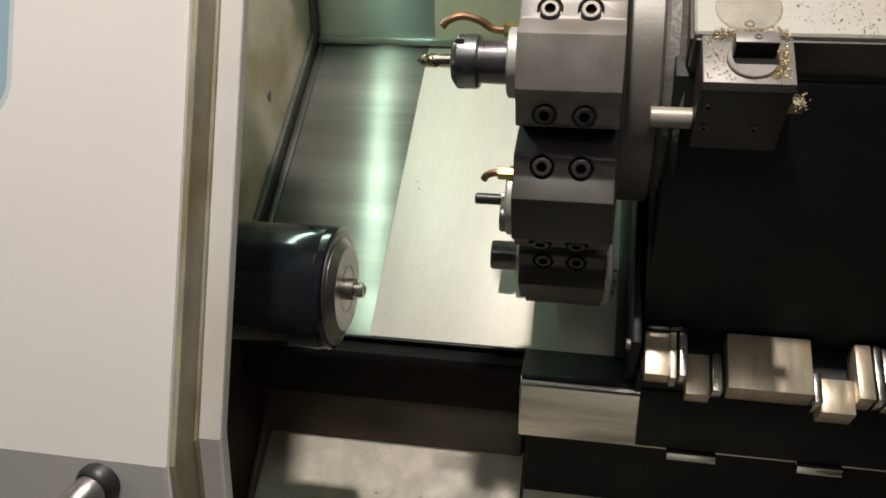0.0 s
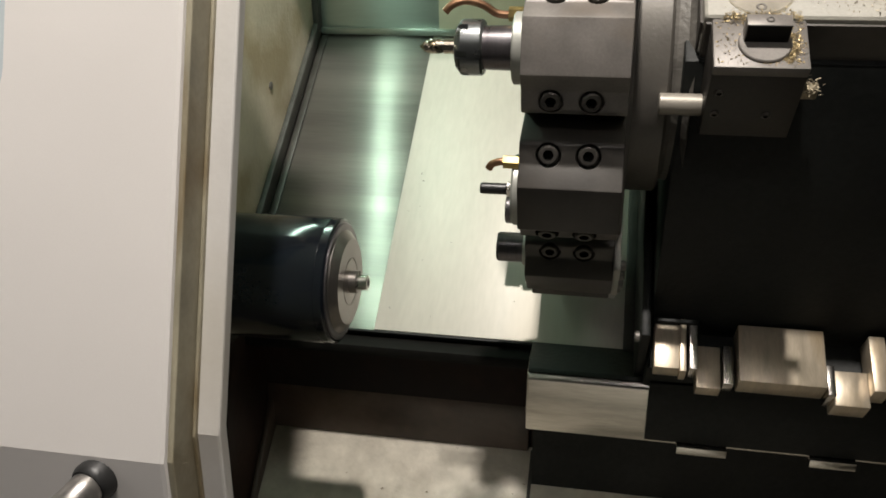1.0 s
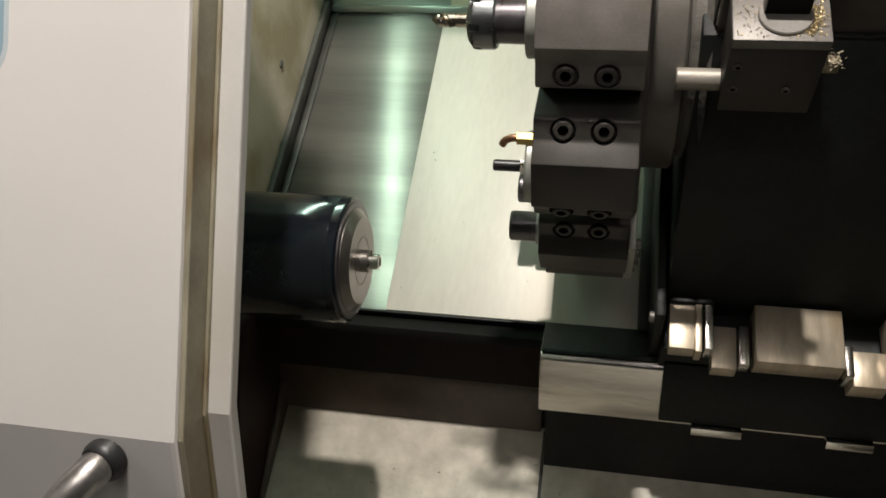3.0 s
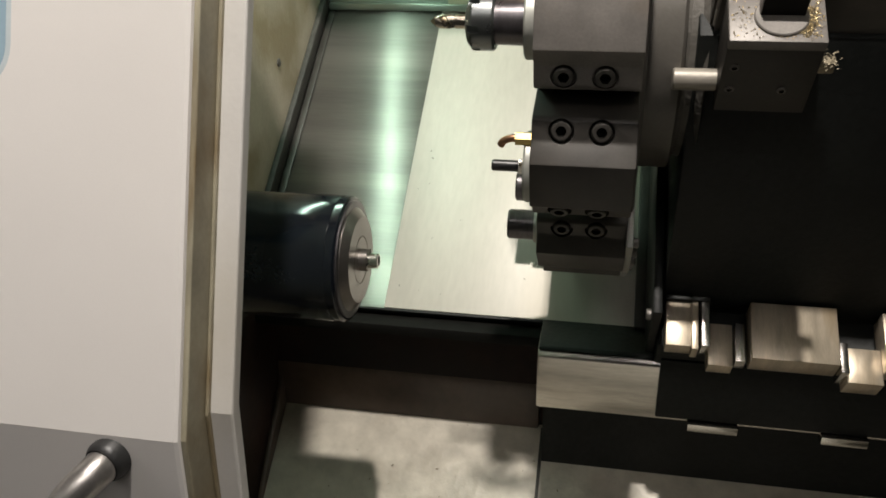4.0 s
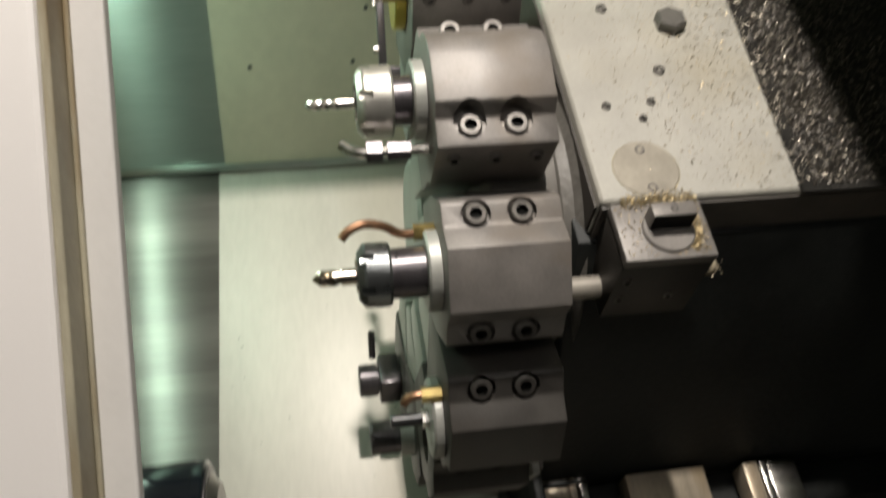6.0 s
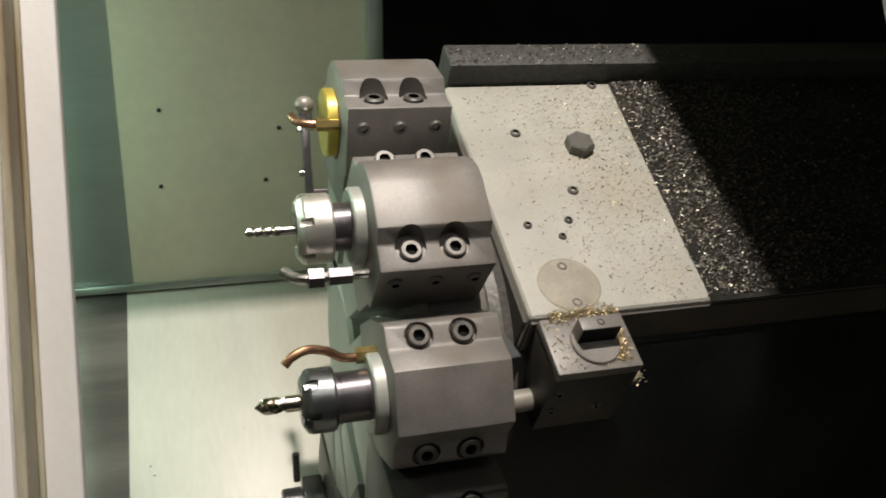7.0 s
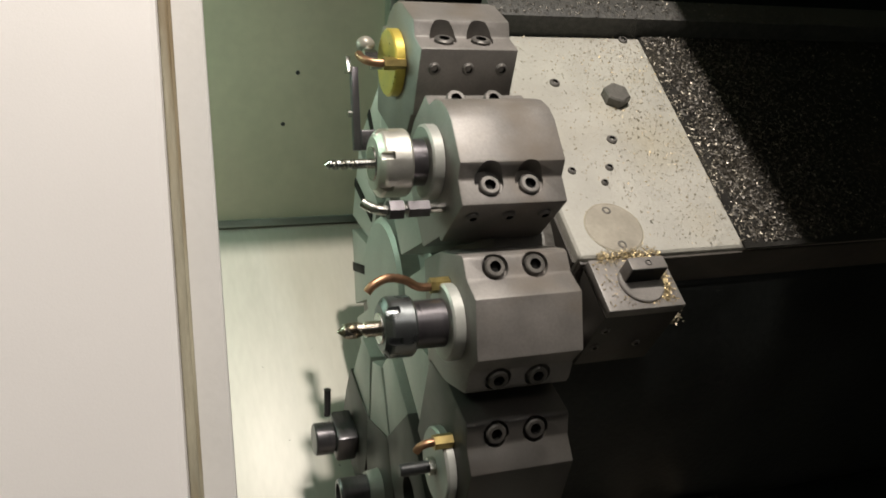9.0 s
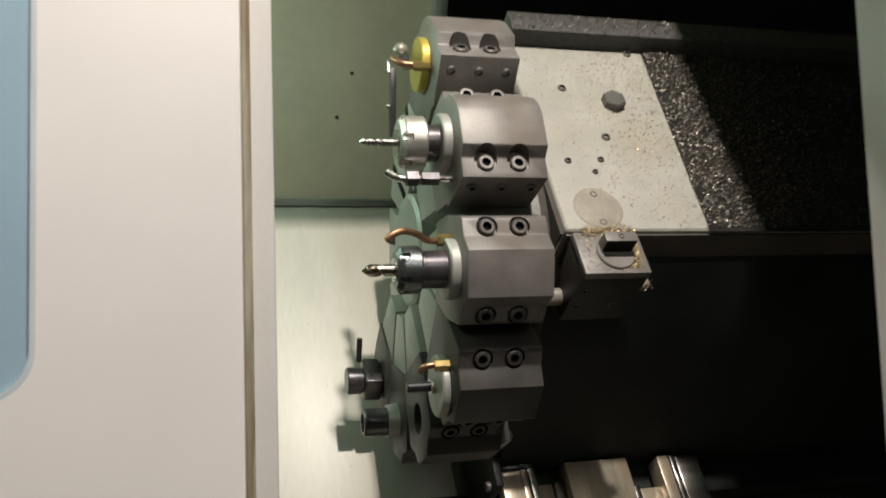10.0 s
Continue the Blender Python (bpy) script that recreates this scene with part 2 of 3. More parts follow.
def tube(points, radius, seg=12, bm=None):
    """A round tube along a smooth line through the points."""
    pts = [Vector(p) for p in points]
    fine = []
    for i in range(len(pts) - 1):
        p0, p1, p2, p3 = pts[max(0, i - 1)], pts[i], pts[i + 1], pts[min(len(pts) - 1, i + 2)]
        for k in range(6):
            t = k / 6
            fine.append(0.5 * (2 * p1 + (p2 - p0) * t + (2 * p0 - 5 * p1 + 4 * p2 - p3) * t * t + (3 * p1 - p0 - 3 * p2 + p3) * t ** 3))
    fine.append(pts[-1])
    b = bmesh.new()
    rings = []
    up = Vector((0.13, 0.31, 0.94))
    for i, p in enumerate(fine):
        d = (fine[min(i + 1, len(fine) - 1)] - fine[max(i - 1, 0)]).normalized()
        a = d.cross(up).normalized()
        c = d.cross(a)
        rings.append([b.verts.new(p + radius * (a * math.cos(2 * math.pi * k / seg) + c * math.sin(2 * math.pi * k / seg))) for k in range(seg)])
    for r0, r1 in zip(rings, rings[1:]):
        for k in range(seg):
            b.faces.new((r0[k], r1[k], r1[(k + 1) % seg], r0[(k + 1) % seg]))
    b.faces.new(rings[0])
    b.faces.new(rings[-1])
    bmesh.ops.recalc_face_normals(b, faces=b.faces[:])
    return join(bm, b)


def cut(bm, *cutters):
    """bm minus the cutters."""
    def mesh_ob(b):
        me = bpy.data.meshes.new("tmp")
        bmesh.ops.recalc_face_normals(b, faces=b.faces[:])
        b.to_mesh(me)
        b.free()
        return new("tmp", me)
    base = mesh_ob(bm)
    tools = [mesh_ob(c) for c in cutters]
    for c in tools:
        md = base.modifiers.new("cut", "BOOLEAN")
        md.object, md.operation, md.solver = c, "DIFFERENCE", "EXACT"
    bpy.context.view_layer.update()
    dg = bpy.context.evaluated_depsgraph_get()
    me = bpy.data.meshes.new_from_object(base.evaluated_get(dg))
    out = bmesh.new()
    out.from_mesh(me)
    for o in (base, *tools):
        d = o.data
        bpy.data.objects.remove(o)
        bpy.data.meshes.remove(d)
    bpy.data.meshes.remove(me)
    return out


def socket_screw(parent, m, r=0.0085, h=0.008, material=None, name="socket_screw"):
    """A cap screw with a hexagon socket; its axis is the local z, its top at z = h."""
    z = pose(0, 0, 0, 0, -90, 0)
    b = turned([(0, r), (h - 0.0012, r), (h, r - 0.0012), (h, r * 0.54)], 24, m @ z)
    for f in [f for f in b.faces if len(f.verts) > 4]:
        b.faces.remove(f)
    ob = part(name, b, material or BOLT, parent)
    w = bmesh.new()
    ring = [Vector((0.57 * r * math.cos(math.pi * k / 3), 0.57 * r * math.sin(math.pi * k / 3), 0)) for k in range(6)]
    top = [w.verts.new(p + Vector((0, 0, h))) for p in ring]
    low = [w.verts.new(p + Vector((0, 0, h - 0.005))) for p in ring]
    for k in range(6):
        w.faces.new((top[k], top[(k + 1) % 6], low[(k + 1) % 6], low[k]))
    w.faces.new(low)
    w.transform(m)
    me = bpy.data.meshes.new("socket")
    w.to_mesh(me)
    w.free()
    me.materials.append(HOLE)
    s = new("socket", me)
    if ob.parent is not None and ob.parent.parent is None:
        s.parent = ob
    else:
        s.parent = parent
    return ob


# ---------------------------------------------------------------- the tilted bed frame
SLANT = 33.5


def bedframe(y, z):
    return pose(0, y, z, SLANT, 0, 0)


# ---------------------------------------------------------------- room round the machine
single("floor", box(-4, 4, -4, 4, -0.1, 0), FLOOR, "grey workshop concrete floor", "floor", kind="structure")
single("ceiling", box(-4, 4, -4, 4, 3.2, 3.3), ROOM, "plain pale workshop ceiling", "ceiling", kind="structure")
single("wall_north", box(-4, 4, 4, 4.1, 0, 3.2), ROOM, "plain pale workshop wall", "wall", kind="structure")
single("wall_south", box(-4, 4, -4.1, -4, 0, 3.2), ROOM, "plain pale workshop wall", "wall", kind="structure")
single("wall_east", box(4, 4.1, -4, 4, 0, 3.2), ROOM, "plain pale workshop wall", "wall", kind="structure")
single("wall_west", box(-4.1, -4, -4, 4, 0, 3.2), ROOM, "plain pale workshop wall", "wall", kind="structure")

# ---------------------------------------------------------------- enclosure of the lathe
XL, YB = -0.50, 1.53
PB, PT = (1.041, 0.858), (1.533, 1.184)

head = thing("headstock_wall", pose(XL, 1.0, 0.8), "beige painted headstock wall streaked with coolant", "machine wall", kind="structure")
part("wall_plate", box(XL - 0.03, XL, 0.62, YB, 0.30, 1.95), CREAM, head, world_space=True)
slope_m = bedframe(*PB)
LEN = math.hypot(PT[0] - PB[0], PT[1] - PB[1])
part("wiper_strip", box(XL, XL + 0.010, 0.02, LEN - 0.004, 0.004, 0.030, 0.002, slope_m), RUBBER, head, "dark rubber strip along the sheet", world_space=True)
for k in range(5):
    socket_screw(head, slope_m @ pose(XL + 0.010, 0.07 + 0.115 * k, 0.018, 0, 90, 0), 0.004, 0.003)
part("corner_gasket", box(XL, XL + 0.012, YB - 0.020, YB, 1.19, 1.95, 0.003), RUBBER, head, "black corner gasket", world_space=True)
hm = pose(XL, 1.282, 1.149, 0, 90, 0)
part("plug", turned([(0, 0.007), (0.002, 0.007), (0.003, 0.0045), (0.003, 0.0)], 6, hm @ pose(0, 0, 0, 0, -90, 0)), BOLT, head, "small plugged hole", world_space=True)

left_sheet = thing("stainless_sheet", slope_m, "bare brushed stainless sheet on the slanted bed", "sheet metal", kind="structure")
part("sheet", box(XL + 0.001, -0.281, 0.0, LEN, -0.004, 0.0), STEEL, left_sheet)
part("edge_strip", box(XL + 0.011, XL + 0.022, 0.0, LEN - 0.002, 0.0005, 0.0035, 0.001), BLOCKD, left_sheet, "dull steel edge strip")
cover = thing("way_cover", slope_m, "cream coloured slanted sliding way cover", "way cover", kind="structure")
part("sheet", box(-0.281, 0.088, 0.0, LEN, -0.003, 0.002, 0.0008), COVER, cover)
part("end_strip", box(0.074, 0.092, -0.004, LEN, 0.002, 0.012, 0.002), RUBBER, cover, "dark wiper at the end of the cover")
part("front_hem", box(XL + 0.03, 0.088, -0.004, 0.0, -0.016, 0.001, 0.001), BLACKM, cover, "folded dark front edge")

wall_a = single("wall_back_sheet", box(XL, -0.270, YB, YB + 0.004, 1.186, 1.95), BACKA, "blue-green stainless back wall sheet", "sheet metal", kind="structure")
wall_b = thing("wall_back_panel", pose(0, YB, 1.19), "olive green stained back wall panel", "sheet metal", kind="structure")
part("panel", box(-0.270, 0.104, YB - 0.003, YB + 0.004, 1.186, 1.95), BACKB, wall_b, world_space=True)
part("flange", box(0.104, 0.128, YB - 0.03, YB + 0.004, 1.186, 1.95, 0.002), BACKA, wall_b, "narrow folded green flange", world_space=True)
for k in range(6):
    socket_screw(wall_b, pose(0.116, YB - 0.03, 1.42 + 0.075 * k, 90, 0, 0), 0.004, 0.004)
for mx, mz in ((-0.217, 1.347), (-0.059, 1.350), (-0.035, 1.431), (-0.211, 1.463)):
    part("screw", turned([(0, 0.0035), (0.002, 0.003), (0.002, 0)], 12, pose(mx, YB - 0.003, mz) @ pose(0, 0, 0, 0, 0, -90)), DARK, wall_b, world_space=True)
part("seam_trim", box(XL + 0.012, 0.104, YB - 0.012, YB - 0.004, 1.184, 1.196, 0.002), BACKA, wall_b, "thin fold along the foot of the wall", world_space=True)
# dark space behind the turret housing; the walls' black stands for its shade
single("wall_back_right", box(0.128, 1.3, YB + 0.14, YB + 0.16, 0.3, 1.95), BLACKM, "back wall behind the turret, black for its shade", "machine wall", kind="structure")
single("wall_right", box(1.3, 1.33, 0.5, YB + 0.16, 0.3, 1.95), BLACKM, "right end wall of the machine, black for its shade", "machine wall", kind="structure")
# unseen roof; its slanted notch is set to shade the housing's right part
roof_bm = bmesh.new()
rf = roof_bm.faces.new([roof_bm.verts.new((x, y, 1.90)) for x, y in ((XL - 0.03, 1.071), (0.2969, 1.071), (0.1872, 0.45), (1.33, 0.45), (1.33, YB + 0.16), (XL - 0.03, YB + 0.16))])
re_ = bmesh.ops.extrude_face_region(roof_bm, geom=[rf])
bmesh.ops.translate(roof_bm, verts=[v for v in re_["geom"] if isinstance(v, bmesh.types.BMVert)], vec=(0, 0, 0.025))
single("roof", roof_bm, CREAM, "unseen painted roof sheet cut to shade the housing", "roof", kind="structure")
single("machine_back", box(XL - 0.03, 1.33, YB + 0.17, YB + 0.19, 0.0, 1.95), CREAM, "painted back of the machine", "machine wall", kind="structure")
single("front_apron", box(-1.2, 1.33, 0.28, 0.31, 0.0, 0.66, 0.004), DOOR, "painted lower front panel of the machine", "machine panel", kind="structure")

# lamp bar on the headstock wall, above
bar = thing("machine_lamp", pose(*BAR), "slim lit work lamp on the headstock wall", "lamp")
part("housing", box(-0.016, -0.006, -0.25, 0.25, -0.02, 0.02, 0.004), BLACKP, bar)
part("tube", tube([(0.0, -0.23, -0.002), (0.0, 0, -0.002), (0.0, 0.23, -0.002)], 0.008), TUBE, bar, "glowing pale green tube")
spot = thing("ceiling_lamp", pose(*KEY), "small round workshop ceiling lamp", "lamp")
part("shade", turned([(0.02, 0.09), (0.08, 0.06), (0.19, 0.05), (0.19, 0)], 24, pose(0, 0, 0, 0, -90, 0)), BLACKP, spot)
part("rod", box(-0.008, 0.008, -0.008, 0.008, 0.18, 0.20), BLACKP, spot)
# unseen tube lamps, added as fill for door, bed and slide
for lx, ly, turn, led in ((-3.1, -1.7, 90, LED), (0.15, -0.35, 0, LEDW)):
    tl = thing("fill_tube_lamp", pose(lx, ly, 2.70, 0, 0, turn), "unseen long white tube lamp added to fill in room light", "lamp", "tube lamps")
    part("tray", box(-0.64, 0.64, -0.15, 0.15, 0.0, 0.10, 0.01), DOOR, tl)
    for rx_ in (-0.5, 0.5):
        part("rod", box(rx_ - 0.006, rx_ + 0.006, -0.006, 0.006, 0.098, 0.505), BLACKP, tl)
    part("diffuser", box(-0.6, 0.6, -0.12, 0.12, -0.012, -0.002, 0.002), led, tl, "evenly lit diffuser")

# ---------------------------------------------------------------- sliding door, half open
LEAN = 90 - 66.5          # how far the upper door leans back
BEND = (0.487, 1.099)
XD = -0.240


def door_profile(off):
    """The door's section, off metres in front of the lip's plane."""
    y, z = BEND
    dy, dz = math.sin(radians(LEAN)), math.cos(radians(LEAN))
    return [(y - off - 0.048, 0.62), (y - off, z - 0.006 * off), (y - off + 0.95 * dy, z + 0.95 * dz)]


def door_sheet(x0, x1, off, thick, w=0.003):
    a, b = door_profile(off), door_profile(off - thick)
    return prism(a + b[::-1], x0, x1, w)


door = thing("sliding_door", pose(-0.6, BEND[0], 0.62), "half-open white painted sliding machine door with grimy edge", "door", kind="structure")
part("lip", door_sheet(-0.300, XD, 0.0, 0.014, 0.002), LIP, door, "grey painted door lip", world_space=True, crease=9)
part("edge_seal", door_sheet(-0.2655, -0.2605, 0.034, 0.040, 0.0012), GRIME, door, "yellowed seal streaked with brown grime", world_space=True, crease=9)
part("seal_bead", door_sheet(-0.2605, -0.2575, 0.004, 0.008, 0.001), GRIME, door, world_space=True, crease=9)
panel = door_sheet(-1.25, -0.2655, 0.0365, 0.03, 0.004)
dm = pose(0, BEND[0] - 0.0365, BEND[1], -LEAN, 0, 0)


def rounded_slab(x0, x1, y0, y1, z0, z1, r, m):
    b = box(x0, x1, y0, y1, z0, z1)
    edges = [e for e in b.edges if abs(e.verts[0].co.y - e.verts[1].co.y) > 1e-6]
    bmesh.ops.bevel(b, geom=edges, offset=r, segments=8, affect="EDGES", profile=0.5)
    b.transform(m)
    return b


part("door_panel", cut(panel, rounded_slab(-0.95, -0.4055, -0.05, 0.08, 0.243, 0.70, 0.035, dm)), DOOR, door, world_space=True, crease=9)
part("window_gasket", cut(rounded_slab(-0.95, -0.4055, 0.0, 0.012, 0.243, 0.70, 0.035, dm), rounded_slab(-0.946, -0.4095, -0.02, 0.05, 0.247, 0.696, 0.031, dm)), GASKET, door, "pale rounded window gasket", world_space=True)
part("window_pane", rounded_slab(-0.947, -0.4085, 0.004, 0.009, 0.246, 0.697, 0.032, dm), WINDOW, door, "bluish door window pane", world_space=True)
for z in (0.99, 1.045):
    part("screw", turned([(0, 0.003), (0.0015, 0.002), (0.0015, 0)], 10, pose(-0.246, BEND[0], z, 0, 0, -90)), BOLT, door, world_space=True)
for x, z in ((-0.275, 1.048),):
    part("screw", turned([(0, 0.002), (0.001, 0.0015), (0.001, 0)], 10, pose(x, BEND[0] - 0.0365, z, 0, 0, -90)), DARK, door, world_space=True)
fy = BEND[0] - 0.0365
handle = part("handle", tube([(-0.322, fy - 0.002, 1.079), (-0.326, fy - 0.020, 1.078), (-0.338, fy - 0.040, 1.066), (-0.356, fy - 0.066, 1.030), (-0.372, fy - 0.078, 0.99), (-0.378, fy - 0.092, 0.92), (-0.372, fy - 0.098, 0.85), (-0.350, fy - 0.085, 0.80), (-0.335, fy - 0.060, 0.79)], 0.013, 18), GRIP, door, "worn bright tubular door handle", world_space=True)
part("handle_socket", turned([(-0.006, 0.0165), (0.004, 0.0165), (0.0075, 0.0150), (0.0085, 0.0140), (0.0085, 0)], 24, pose(-0.322, fy - 0.003, 1.0795, 0, 0, -100)), BLACKP, handle, "black handle socket", world_space=True)

# front frame right of the opening
jamb = thing("front_frame", pose(0.6, BEND[0], 0.62), "pale grey fixed front frame of the machine", "machine panel", kind="structure")
part("frame_panel", door_sheet(0.318, 1.33, 0.060, 0.02, 0.003), DOOR, jamb, world_space=True)
part("frame_return", door_sheet(0.313, 0.318, 0.062, 0.05, 0.001), LIP, jamb, world_space=True)

# ---------------------------------------------------------------- bed and ways
bed = thing("machine_bed", pose(0.2, 1.07, 0.3), "oily cast iron lathe bed with a deep recess", "machine bed", kind="structure")
castf = bedframe(1.073, 0.650)
part("chip_slope", box(-0.497, 1.25, -0.62, 0.0, -0.05, 0.0, 0.004, castf), BEDC, bed, "oily sloping cast surface", world_space=True)
part("recess_wall", box(-0.498, 0.0, 1.075, 1.10, 0.50, 0.86), BEDD, bed, "recess with red primer, its shade put into the colour", world_space=True)
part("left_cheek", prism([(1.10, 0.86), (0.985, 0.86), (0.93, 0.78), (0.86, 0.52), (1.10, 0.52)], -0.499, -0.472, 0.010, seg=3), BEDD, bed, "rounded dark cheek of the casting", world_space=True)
part("ledge", prism([(1.080, 0.728), (1.073, 0.720), (1.069, 0.704), (1.066, 0.630), (1.080, 0.620)], -0.485, -0.053, 0.006), LEDGE, bed, "brown oily ledge", world_space=True)
part("rib", prism([(1.085, 0.70), (1.070, 0.70), (0.93, 0.560), (0.93, 0.530), (1.085, 0.60)], -0.474, -0.464, 0.004), LEDGE, bed, world_space=True)
# beam coloured black in place of the shade under the cover
part("top_beam", box(-0.50, 0.10, 1.015, 1.08, 0.828, 0.846, 0.004), HOLE, bed, "beam below the cover, blackened as shade", world_space=True)
part("joint_groove", box(-0.050, -0.045, -0.35, -0.006, -0.002, 0.0025, 0.001, castf), RUBBER, bed, "dark joint in the casting", world_space=True)
part("right_step", box(-0.045, 1.25, -0.62, -0.125, 0.0, 0.008, 0.003, castf), BEDR, bed, "oily casting darkened in place of shade", world_space=True)
# out of view; added so that the bright way has something pale to mirror
part("reflector_tray", prism([(0.565, 0.330), (0.330, 0.560), (0.325, 0.540), (0.565, 0.310)], -0.47, 1.25, 0.002), COVER, bed, "unseen pale tray added for the way to reflect", world_space=True)
rail = thing("guide_rail", pose(-0.05, 0.975, 0.757), "bright ground steel guide way with oil reflections", "guide rail")
part("way", prism([(0.975, 0.757), (0.971, 0.845), (0.978, 0.852), (1.040, 0.856), (1.09, 0.82), (1.09, 0.757)], -0.052, 1.25, 0.003, seg=3), WAY, rail, world_space=True)
part("rail_top", prism([(0.974, 0.8535), (0.979, 0.8575), (1.040, 0.8605), (1.040, 0.857), (0.980, 0.8530)], -0.050, 1.25, 0.0008), BLACKM, rail, "dark top of the way", world_space=True)
# added black plate stands for the way growing dim to the right
part("way_shade_strip", box(0.108, 1.25, 0.962, 0.970, 0.770, 0.862, 0.002), BLACKM, rail, "black strip standing for the way's dim stretch", world_space=True)
# black here paints the shade below the way
part("under_cut", box(-0.045, 1.25, 1.025, 1.09, 0.52, 0.757), BLACKM, rail, "underside, its shade put into the colour", world_space=True)

carr = thing("cross_slide", bedframe(0.955, 0.959), "black oily cross slide carriage below the turret", "carriage")
part("saddle", box(0.095, 1.2, 0.01, 0.70, -0.30, -0.012, 0.006), BLACKM, carr)
part("slant_cover", prism([(0.006, -0.05), (0.006, 0.0), (0.122, 0.325), (0.30, 0.325), (0.30, -0.05)], 0.102, 1.2, 0.003), BLACKM, carr, "black slanted cover")
part("side_plate", box(0.088, 0.100, -0.032, 0.62, -0.12, 0.02, 0.003), BLACKM, carr, "black side plate with a cap screw")
part("apron_plate", box(0.10, 1.2, -0.045, 0.01, -0.16, -0.045, 0.004), BLACKM, carr)
for x0, x1, v0, v1, w0, w1, m_ in ((0.204, 0.302, -0.071, 0.002, -0.035, 0.0, WAYB), (0.106, 0.136, -0.060, 0.012, -0.03, -0.006, WAYB), (0.136, 0.144, -0.064, 0.006, -0.03, -0.003, WAYB), (0.147, 0.157, -0.060, 0.012, -0.03, -0.002, WAY),
                                   (0.157, 0.186, -0.075, -0.02, -0.045, -0.022, WAYB), (0.188, 0.200, -0.070, -0.02, -0.040, -0.016, WAY), (0.303, 0.312, -0.078, -0.04, -0.04, -0.004, WAY), (0.312, 0.352, -0.084, -0.04, -0.05, -0.018, WAYB),
                                   (0.352, 0.370, -0.070, 0.0, -0.035, 0.0, WAYB), (0.373, 0.382, -0.070, 0.0, -0.035, 0.0, WAY), (0.384, 0.420, -0.070, 0.0, -0.04, -0.004, WAY)):
    part("slide_block", box(x0, x1, v0, v1, w0, w1, 0.0012), m_, carr, "bright scratched slide block")
for v in (-0.002, 0.016):
    part("wiper_ring", box(0.105, 0.158, v, v + 0.006, -0.02, 0.001, 0.002), BLACKM, carr)
for x0, x1 in ((0.150, 0.214), (0.317, 0.374)):
    part("way_glint_plate", box(x0, x1, 0.955, 0.972, 0.757, 0.769, 0.001), WAY, carr, "bare bright plate edge", world_space=True)
socket_screw(carr, pose(0.088, -0.02, -0.01, 0, -90, 0), 0.007, 0.006)

# ---------------------------------------------------------------- spindle and chuck
CY, CZ = 0.825, 1.053
chuck = thing("collet_chuck", pose(-0.46, CY, CZ), "black polished collet chuck with a bright turned face", "chuck")
cx = pose(0.46, 0, 0)
part("spindle_flange", turned([(-0.50, 0.0), (-0.50, 0.118), (-0.468, 0.118), (-0.462, 0.112), (-0.455, 0.085), (-0.44, 0.080), (-0.44, 0)], 64, cx), TURRET, chuck, "bright steel spindle flange")
part("body", turned([(-0.445, 0.0), (-0.445, 0.066), (-0.425, 0.0665), (-0.406, 0.0703), (-0.405, 0.0705), (-0.2525, 0.0705), (-0.2515, 0.0700), (-0.2500, 0.0680), (-0.2500, 0.0)], 128, cx), CHUCK, chuck, crease=12)
part("band", turned([(-0.328, 0.0690), (-0.328, 0.0709), (-0.327, 0.0711), (-0.262, 0.0711), (-0.261, 0.0709), (-0.261, 0.0690)], 128, cx), CHUCK, chuck, "slightly raised polished band", crease=12)
part("rim_ring", turned([(-0.255, 0.0), (-0.255, 0.0655), (-0.2488, 0.0655), (-0.2483, 0.0648), (-0.2483, 0.0)], 96, cx), SHANK, chuck, "dark bevelled ring", crease=12)
part("nose", turned([(-0.252, 0.0), (-0.252, 0.0580), (-0.2478, 0.0580), (-0.2474, 0.0574), (-0.2405, 0.0490), (-0.2400, 0.0482), (-0.2400, 0.0272), (-0.2406, 0.0268), (-0.2406, 0.0258), (-0.2400, 0.0254), (-0.2398, 0.0)], 96, cx), FACE, chuck, "grey turned conical nose", crease=12)
coll = part("collet", turned([(-0.240, 0.0), (-0.240, 0.0125), (-0.2315, 0.0125), (-0.2305, 0.0115), (-0.2305, 0.0)], 32, cx), FACE, chuck, "small steel collet")
part("workpiece", turned([(-0.232, 0.0), (-0.232, 0.0088), (-0.2205, 0.0088), (-0.2195, 0.0080), (-0.2195, 0.0055), (-0.229, 0.0050), (-0.229, 0.0)], 28, cx), CARB, chuck, "short bright hollow workpiece")
for k in range(3):
    part("collet_slot", box(-0.0006, 0.0006, 0.004, 0.0125, -0.0008, 0.0008, 0, cx @ pose(-0.2304, 0, 0, 60 + 120 * k, 0, 0)), HOLE, coll)

# ---------------------------------------------------------------- turret
TC = (1.03, 1.262)
RT = 0.262
LOW = {5: -0.034, 6: -0.031, 7: -0.031}      # the lower stations carry shorter blocks


def station(k):
    """The pose of tool station k: x along the spindle, y round the turret, z outwards."""
    a = radians(165.3 + 30 * (k - 3))
    r = Vector((0, math.cos(a), math.sin(a)))
    t = Vector((0, r.z, -r.y))
    return Matrix(((1, 0, 0, 0), (0, t.y, r.y, TC[0]), (0, t.z, r.z, TC[1]), (0, 0, 0, 1))) @ pose(0, 0, LOW.get(k, 0.0))


